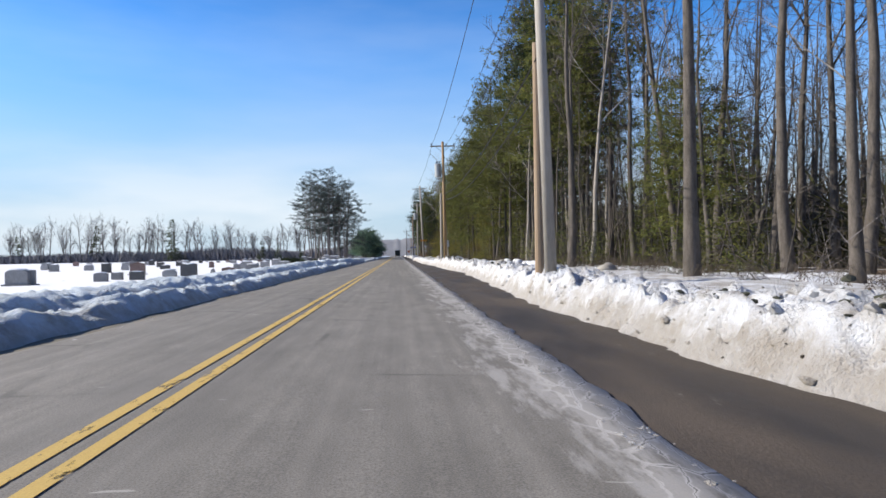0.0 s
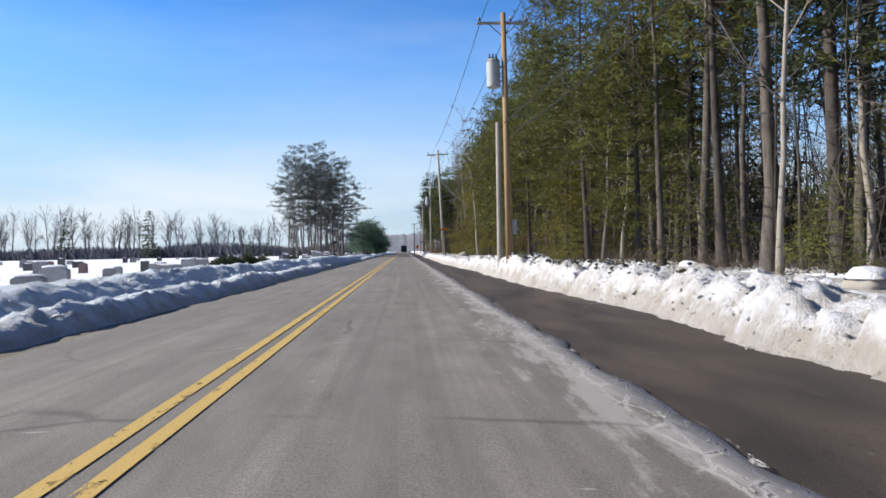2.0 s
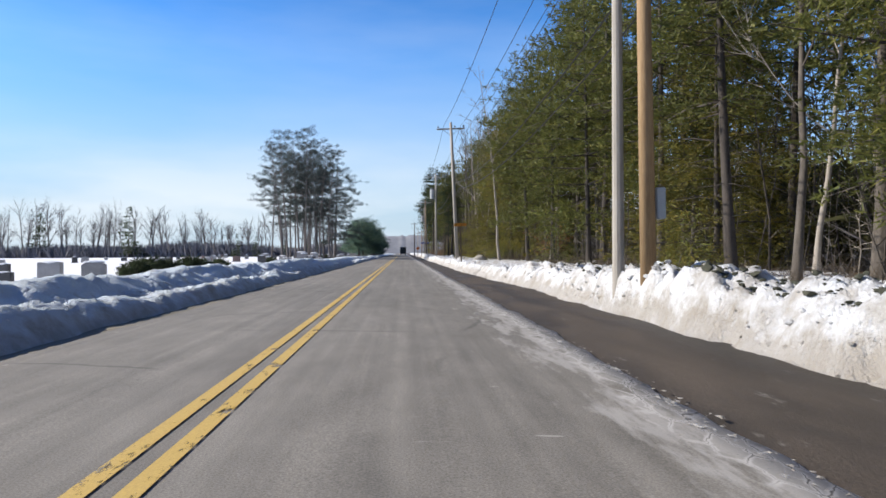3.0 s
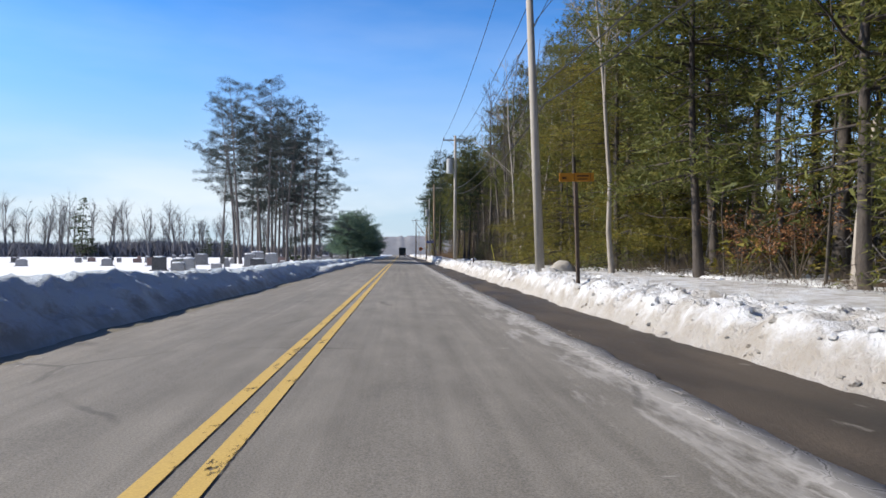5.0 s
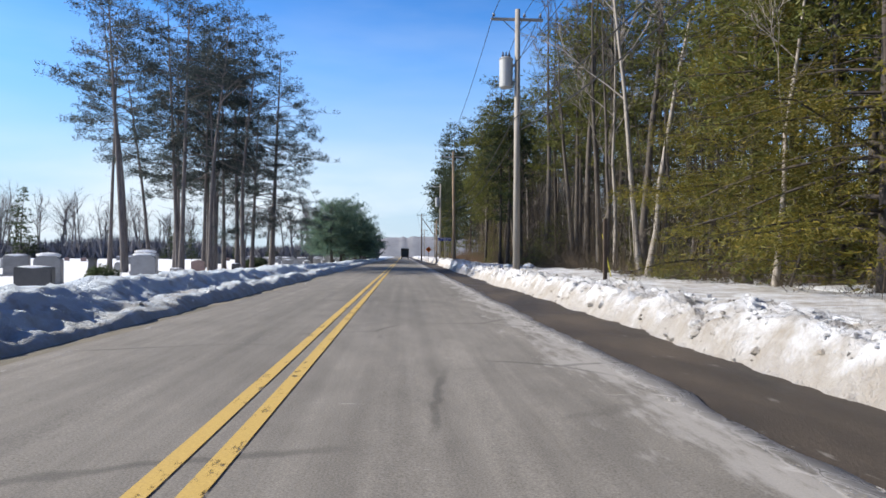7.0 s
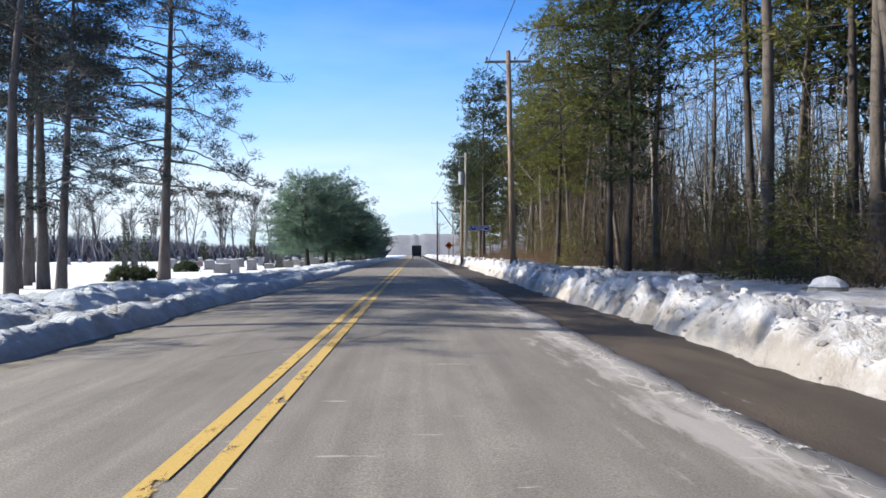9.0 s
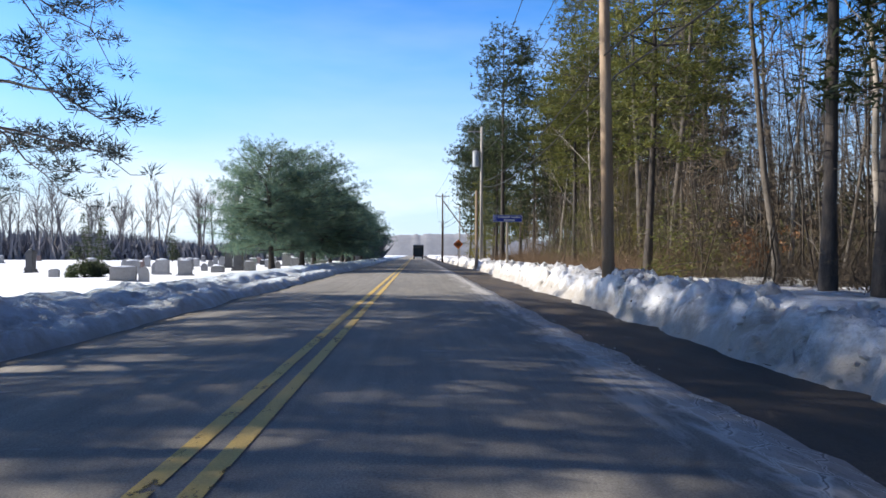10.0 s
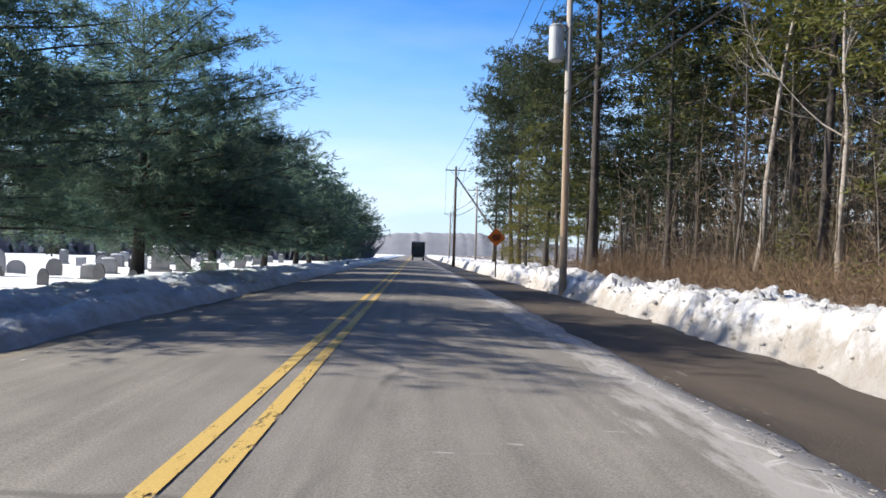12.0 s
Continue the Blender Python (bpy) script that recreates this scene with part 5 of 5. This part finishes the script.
graves((("slab", -13.4, 208.9, 1.0, 0.5), ("pillar", -13.9, 216.0, 1.0, 1.9), ("flat", -13.7, 218.4, 0.95, 0.7), ("slab", -20.3, 222.6, 0.7, 0.7), ("flat", -22.1, 230.8, 0.8, 0.8), ("thin", -12.3, 219.8, 0.4, 0.55), ("thin", -12.5, 224.1, 0.5, 0.65),
        ("slab", -13.5, 233.0, 1.0, 1.4), ("dark", -12.9, 238.9, 0.7, 0.65), ("thin", -9.0, 218.9, 0.4, 0.6), ("slab", -14.5, 229.3, 0.85, 0.75), ("flat", -8.8, 226.1, 0.8, 0.75)))
rng = np.random.default_rng(55)
for k in range(110):
    row = rng.integers(0, 14)
    x, y = -17.5 - 3.4 * row + rng.normal() * 0.3, rng.uniform(12, 285)
    if 158 < y < 186 and x > -26:
        continue
    gravestone(("slab", "flat", "dark", "red", "thin", "slab")[rng.integers(6)], x, y, rng.uniform(0.6, 1.2), rng.uniform(0.5, 1.0), rng.uniform(-8, 8))

# closer rows of pale stones behind the planted pines
for k in range(34):
    x, y = -13.2 - 2.6 * (k % 5) + rng.normal() * 0.3, 203 + 2.1 * k + rng.normal() * 0.6
    gravestone(("slab", "flat", "thin", "slab", "flat", "red")[rng.integers(6)], x, y, rng.uniform(0.55, 1.0), rng.uniform(0.55, 1.0), rng.uniform(-8, 8))


def shrub_parts(seed, r, h):
    rng = np.random.default_rng(seed)
    g, wd = Geo(), Geo()
    n, b = 420, 9
    d = rng.normal(size=(n, 3))
    d[:, 2] = np.abs(d[:, 2])
    d /= np.linalg.norm(d, axis=1, keepdims=True)
    p = d * (r, r, h) * rng.uniform(0.6, 1.0, (n, 1)) * (0.85 + 0.3 * vnoise(d[:, 0] * 3 + 9, d[:, 1] * 3 + 9, seed))[:, None]
    blades(g, np.repeat(p, b, 0) + 0.05 * rng.normal(size=(n * b, 3)), np.repeat(d, b, 0) + rng.normal(size=(n * b, 3)) * 0.8, np.full(n * b, 0.16), np.full(n * b, 0.05), rng)
    for _ in range(7):
        e = rng.normal(size=3) * (0.5, 0.5, 0.1) + (0, 0, 0.8)
        tube(wd, np.stack([np.zeros(3), e * h * 0.4, e * h * 0.8]), [0.03, 0.02, 0.01], 4)
    return wd, g


SHRUB = {}


def shrub(x, y, s, k):
    m = Matrix.LocRotScale((x, y, float(lawn_z(y)) - 0.05), Euler((0, 0, k * 1.3)), (s, s, s * 0.9))
    if SHRUB:
        o = SHRUB["one"]
        return copy_thing(o, m @ Matrix.Diagonal((1 / o.scale[0], 1 / o.scale[1], 1 / o.scale[2], 1)))
    o = empty("evergreen_shrub", m, "low dark evergreen shrub beside graves in snow", "shrub", "cemetery shrubs")
    wd, g = shrub_parts(77, 1.0, 1.0)
    tagged(part("stems", wd, BARK, o), kind="stuff")
    tagged(part("foliage", g, PINE_DARK, o), kind="stuff")
    SHRUB["one"] = o
    return o


for k, (x, y, s) in enumerate(((-13.6, 86, 1.0), (-14.0, 89, 1.1), (-14.2, 92, 0.95), (-14.0, 95.5, 1.1), (-14.4, 99, 1.0), (-14.0, 103, 0.9), (-15.0, 182.4, 1.0), (-15.4, 185.4, 0.85), (-18.1, 200.5, 1.0), (-19.9, 205.6, 0.9), (-15.5, 131, 0.8), (-13.4, 146, 0.8))):
    shrub(x, y, s, k)

# ---- utility poles and wires ----
ARMS = []


def utility_pole(x, y, top, arm, mat, label, tank=None, half=1.2, shift=0.0, lean=0.0):
    m = Matrix.LocRotScale((x, y, 0.2), Euler((0, radians(lean), 0)), None)
    o = empty("utility_pole", m, label, "utility pole", "roadside utility poles")
    part("pole", cyl(bmesh.new(), 0.17, 0.115, -0.4, top - 0.2, n=16), mat, o, smooth=True)
    a = arm - 0.2
    part("crossarm", box(bmesh.new(), shift - half, shift + half, 0.11, 0.21, a - 0.06, a + 0.06, 0.01), WOOD_GREY, o)
    for sg in (-1, 1):
        b = bmesh.new()
        bmesh.ops.create_cube(b, size=1, matrix=Matrix.LocRotScale((shift * 0.3 + sg * 0.33, 0.17, a - 0.33), Euler((0, sg * radians(48), 0)), (0.04, 0.015, 0.85)))
        part("brace", b, STEEL, o)
    pts = []
    for u in (shift - half + 0.12, shift + (0.0 if shift else 0.35), shift + half - 0.12):
        b = cyl(bmesh.new(), 0.02, 0.02, a + 0.06, a + 0.14, u, 0.16, 6)
        cyl(b, 0.075, 0.055, a + 0.14, a + 0.20, u, 0.16, 10)
        cyl(b, 0.05, 0.035, a + 0.20, a + 0.27, u, 0.16, 10)
        part("insulator", b, PORCELAIN, o, "brown glazed insulator")
        pts.append((x + u, y + 0.16, a + 0.47))
    pts.append((x - 0.14, y, a - 1.9))
    pts.append((x - 0.16, y, a - 4.4))
    pts.append((x + 0.16, y, a - 4.9))
    ARMS.append(pts)
    if tank:
        z0, z1 = tank[0] - 0.2, tank[1] - 0.2
        b = cyl(bmesh.new(), 0.31, 0.31, z0, z1, -0.52, 0, 20)
        bmesh.ops.bevel(b, geom=[e for e in b.edges if e.calc_length() < 0.2 and abs(e.verts[0].co.z - e.verts[1].co.z) < 0.01], offset=0.03, segments=2, affect="EDGES")
        t = part("transformer", b, TANK, o, "pale grey transformer can")
        part("lid", cyl(bmesh.new(), 0.33, 0.27, z1 + 0.001, z1 + 0.07, -0.52, 0, 20), TANK, t)
        for u in (-0.15, 0.0, 0.15):
            b = cyl(bmesh.new(), 0.05, 0.03, z1 + 0.07, z1 + 0.34, -0.52 + u, 0.05 * u, 8)
            cyl(b, 0.065, 0.065, z1 + 0.15, z1 + 0.18, -0.52 + u, 0.05 * u, 8)
            part("bushing", b, PORCELAIN, t)
        for zb in (z0 + 0.25, z1 - 0.3):
            part("bracket", box(bmesh.new(), -0.25, -0.1, -0.06, 0.06, zb, zb + 0.08), STEEL, t)
    return o


def pole_stub(x, y, h, mat, label, lean=0.0):
    o = empty("pole_stub", Matrix.LocRotScale((x, y, 0.1), Euler((0, radians(lean), 0)), None), label, "pole", "")
    part("shaft", cyl(bmesh.new(), 0.14, 0.11, -0.3, h, n=12), mat, o)
    return o


utility_pole(5.04, 18.65, 12.0, 11.4, WOOD_GREY, "weathered pale wooden utility pole in the snow bank", lean=-1.5)
pole_stub(4.95, 19.7, 7.2, WOOD_TAN, "brown cut-off pole beside a utility pole")
p1 = utility_pole(5.4, 63.8, 12.0, 11.6, WOOD_BROWN, "brown wooden utility pole with transformer and crossarm", (8.6, 9.8), lean=-0.6)
part("meter_box", box(bmesh.new(), 0.18, 0.36, -0.1, 0.1, 1.7, 2.35, 0.015), TANK, p1, "grey utility box")
pole_stub(5.1, 64.8, 7.1, WOOD_GREY, "pale cut-off pole beside a utility pole")
utility_pole(4.95, 106.0, 12.2, 11.7, WOOD_GREY, "pale wooden utility pole with crossarm in the snow", lean=-2.4)
utility_pole(5.15, 145.5, 12.5, 12.1, WOOD_GREY, "pale wooden utility pole with transformer and crossarm", (8.9, 10.2))
utility_pole(5.05, 180.5, 11.5, 11.0, WOOD_TAN, "weathered wooden utility pole with crossarm, brown foot", lean=-1.0)
utility_pole(6.05, 224.2, 13.0, 12.6, WOOD_GREY, "pale wooden utility pole, transformer and one-sided crossarm", (9.3, 10.7), half=0.7, shift=-0.6)
pole_stub(5.3, 220.9, 6.7, WOOD_TAN, "brown cut-off pole beside a utility pole")
utility_pole(4.3, 271.0, 11.1, 10.7, WOOD_DARK, "dark wooden utility pole with crossarm and brace")
utility_pole(8.1, 286.0, 10.6, 10.0, WOOD_GREY, "weathered utility pole near the woods")
utility_pole(6.7, 327.0, 9.6, 9.2, WOOD_GREY, "far weathered wooden utility pole")
o = empty("push_brace", Matrix(), "slanting pole bracing a utility pole", "pole")
g = Geo()
tube(g, [(4.45, 271.1, 9.9), (8.0, 271.1, 5.0), (11.6, 271.1, 0.1)], [0.10, 0.12, 0.14], 8)
part("shaft", g, WOOD_GREY, o)
SPANS = [ARMS[k] for k in (0, 1, 2, 3, 4, 5, 6, 8)]
for w_ in range(6):
    g = Geo()
    pts = []
    for p, q in zip(SPANS[:-1], SPANS[1:]):
        t = np.linspace(0, 1, 13)[:-1]
        c = np.array(p[w_]) + (np.array(q[w_]) - p[w_]) * t[:, None]
        c[:, 2] -= (0.7 if w_ < 3 else 0.9) * 4 * t * (1 - t)
        pts.append(c)
    tube(g, np.concatenate(pts), np.full(12 * (len(SPANS) - 1), 0.016 if w_ < 4 else 0.026), 4)
    tagged(part("overhead_wire", g, CABLE), "dark overhead wire strung between utility poles", "wire", "overhead wires")

# ---- signs, stones and the truck ahead ----
def bars(rows, z, mat, parent, name="lettering"):
    """Plain bars where the lettering cannot be read."""
    for x0, x1, z0, z1 in rows:
        part(name, box(bmesh.new(), x0, x1, -0.035, -0.022, z + z0, z + z1), mat, parent)


o = empty("company_sign", Matrix.LocRotScale((5.45, 202.4, 0.3), Euler((0, 0, radians(4))), None), "blue roadside sign with pale lettering on a post", "sign")
part("post", box(bmesh.new(), -0.055, 0.055, -0.055 + 0.06, 0.055 + 0.06, -0.3, 2.95, 0.006), POST_TAN, o)
pn = part("panel", box(bmesh.new(), -0.86, 0.86, -0.02, 0.005, 2.88, 3.26, 0.006), SIGN_BLUE, o)
fr = box(bmesh.new(), -0.875, 0.875, -0.026, 0.006, 3.26, 3.278)
box(fr, -0.875, 0.875, -0.026, 0.006, 2.862, 2.88)
box(fr, -0.875, -0.86, -0.026, 0.006, 2.88, 3.26)
box(fr, 0.86, 0.875, -0.026, 0.006, 2.88, 3.26)
part("frame", fr, SIGN_INK, o, "thin pale frame")
bars([(-0.58, -0.50, 0.06, 0.17), (-0.47, -0.33, 0.06, 0.14), (-0.31, -0.18, 0.06, 0.14), (-0.16, -0.03, 0.06, 0.14), (-0.01, 0.13, 0.06, 0.17), (0.22, 0.28, 0.06, 0.17), (0.30, 0.46, 0.06, 0.14), (0.48, 0.62, 0.06, 0.17), (0.64, 0.78, 0.06, 0.14)], 3.04, SIGN_INK, pn)
bars([(-0.24, -0.14, 0.0, 0.11), (-0.12, 0.06, 0.0, 0.08), (0.08, 0.24, 0.0, 0.08), (0.26, 0.44, -0.02, 0.08)], 2.93, SIGN_INK, pn)
bars([(-0.655, -0.645, 0.0, 0.32)], 2.91, SIGN_INK, pn, "divider")
bars([(-0.80, -0.70, 0.20, 0.25), (-0.80, -0.72, 0.10, 0.15), (-0.80, -0.70, 0.02, 0.05)], 2.93, SIGN_INK, pn, "emblem")

o = empty("direction_sign", Matrix.LocRotScale((4.8, 100.4, 0.1), Euler((0, radians(-1.5), radians(3))), None), "orange direction board on a dark wooden post", "sign")
part("post", box(bmesh.new(), -0.045, 0.045, 0.01, 0.10, -0.3, 3.08, 0.008), WOOD_DARK, o)
pn = part("panel", box(bmesh.new(), -0.48, 0.48, -0.02, 0.008, 3.10, 3.33, 0.006), SIGN_ORANGE, o)
bars([(-0.40, -0.28, 0.05, 0.11), (0.02, 0.30, 0.03, 0.06), (0.00, 0.34, 0.11, 0.15)], 3.12, DARK_INK, pn)
bars([(-0.07, -0.06, 0.0, 0.19), (0.38, 0.39, 0.0, 0.19)], 3.12, DARK_INK, pn, "divider")

o = empty("roadwork_sign", Matrix.LocRotScale((4.6, 235, 0.3), Euler((0, 0, radians(2))), None), "orange diamond roadwork sign on a short post", "sign")
part("post", box(bmesh.new(), -0.04, 0.04, 0.01, 0.07, -0.3, 2.0, 0.004), WOOD_DARK, o)
b = bmesh.new()
bmesh.ops.create_cube(b, size=1, matrix=Matrix.LocRotScale((0, 0, 2.0), Euler((0, radians(45), 0)), (0.76, 0.012, 0.76)))
pn = part("panel", b, SIGN_DIAMOND, o)
bars([(-0.22, 0.22, 0.06, 0.14), (-0.26, 0.26, -0.06, 0.02), (-0.18, 0.18, -0.18, -0.10)], 2.0, DARK_INK, pn)

o = empty("marker_stake", Matrix.LocRotScale((8.6, 142.5, 0.3), Euler((0, radians(-12), 0)), None), "thin yellow plastic stake leaning in the snow", "stake")
part("rod", cyl(bmesh.new(), 0.03, 0.025, -0.2, 1.9, n=8), STAKE, o)
o = empty("wooden_post", Matrix.LocRotScale((5.65, 133.9, 0.2), None, None), "thin dark wooden post in the snow", "post")
part("shaft", box(bmesh.new(), -0.05, 0.05, -0.05, 0.05, -0.3, 2.1, 0.008), WOOD_DARK, o)


def boulder(x, y, z, s, seed, capped):
    bm = bmesh.new()
    bmesh.ops.create_icosphere(bm, subdivisions=3, radius=1)
    for v in bm.verts:
        k = 1 + 0.22 * noise.noise(v.co * 1.3 + Vector((seed * 3.1, 0, 0))) + 0.08 * noise.noise(v.co * 3.2 + Vector((0, seed, 0)))
        v.co = Vector((v.co.x * 1.15, v.co.y, v.co.z * 0.75)) * k * s
    o = empty("boulder", Matrix.LocRotScale((x, y, z), Euler((0, 0, seed)), None), "rounded grey fieldstone half buried in snow" if not capped else "grey fieldstone under a cap of snow", "boulder", "stones at the edge of the woods")
    caps = bm.copy() if capped else None
    part("rock", bm, BOULDER, o, smooth=True)
    if caps:
        for v in caps.verts:
            v.co = Vector((v.co.x * 1.02, v.co.y * 1.02, max(v.co.z, 0.18 * s) + 0.07 * s))
        part("snow_cap", caps, SNOW_CLEAN, o, "cap of snow", True)
    return o


for k, (x, y, z, s, cp) in enumerate(((7.9, 114.6, 0.62, 0.62, False), (8.3, 36.9, 0.6, 0.42, True), (8.8, 41.0, 0.55, 0.35, True), (9.0, 45.5, 0.55, 0.4, True), (8.0, 166.0, 0.7, 0.3, True), (8.6, 160.6, 0.6, 0.34, True), (9.6, 28.0, 0.5, 0.4, False), (9.9, 55.0, 0.5, 0.35, True), (8.9, 52.0, 0.5, 0.3, False), (9.8, 207.5, 0.6, 0.35, True))):
    boulder(x, y, float(bank_right(np.array(x), np.array(y))) + 0.12 * s, s, k + 1, cp)

o = empty("box_truck", Matrix.Translation((0.5, 314, 0.03)), "dark green box truck ahead on the road", "truck")
part("box_body", box(bmesh.new(), -1.2, 1.2, 0, 4.2, 0.85, 3.3, 0.05), TRUCK, o)
part("rear_door", box(bmesh.new(), -1.05, 1.05, -0.04, 0.0, 0.95, 3.1, 0.02), TRUCK, o)
part("rear_window", box(bmesh.new(), -0.7, 0.7, -0.055, -0.041, 2.55, 2.95, 0.01), GLASS, o)
part("roof_edge", box(bmesh.new(), -1.22, 1.22, -0.06, 0.1, 3.18, 3.34, 0.02), TANK, o, "pale roof edge")
part("cab", box(bmesh.new(), -1.0, 1.0, 4.25, 6.2, 0.6, 2.3, 0.12), TRUCK, o)
part("chassis", box(bmesh.new(), -0.9, 0.9, -0.05, 6.0, 0.5, 0.849), RUBBER, o)
part("bumper", box(bmesh.new(), -1.1, 1.1, -0.2, -0.06, 0.45, 0.65, 0.02), STEEL, o)
for sx in (-1, 1):
    part("tail_lamp", box(bmesh.new(), sx * 1.02 - 0.08, sx * 1.02 + 0.08, -0.08, -0.041, 0.75, 0.93, 0.01), TAIL, o)
    for wy in (1.0, 5.2):
        wh = part("wheel", cyl(bmesh.new(), 0.45, 0.45, -0.13, 0.13, n=20, m=Matrix.LocRotScale((sx * 0.98, wy, 0.45), Euler((0, radians(90), 0)), None)), RUBBER, o)
        part("rim", cyl(bmesh.new(), 0.22, 0.22, -0.14, 0.14, n=14, m=Matrix.LocRotScale((sx * 0.98, wy, 0.45), Euler((0, radians(90), 0)), None)), STEEL, wh)
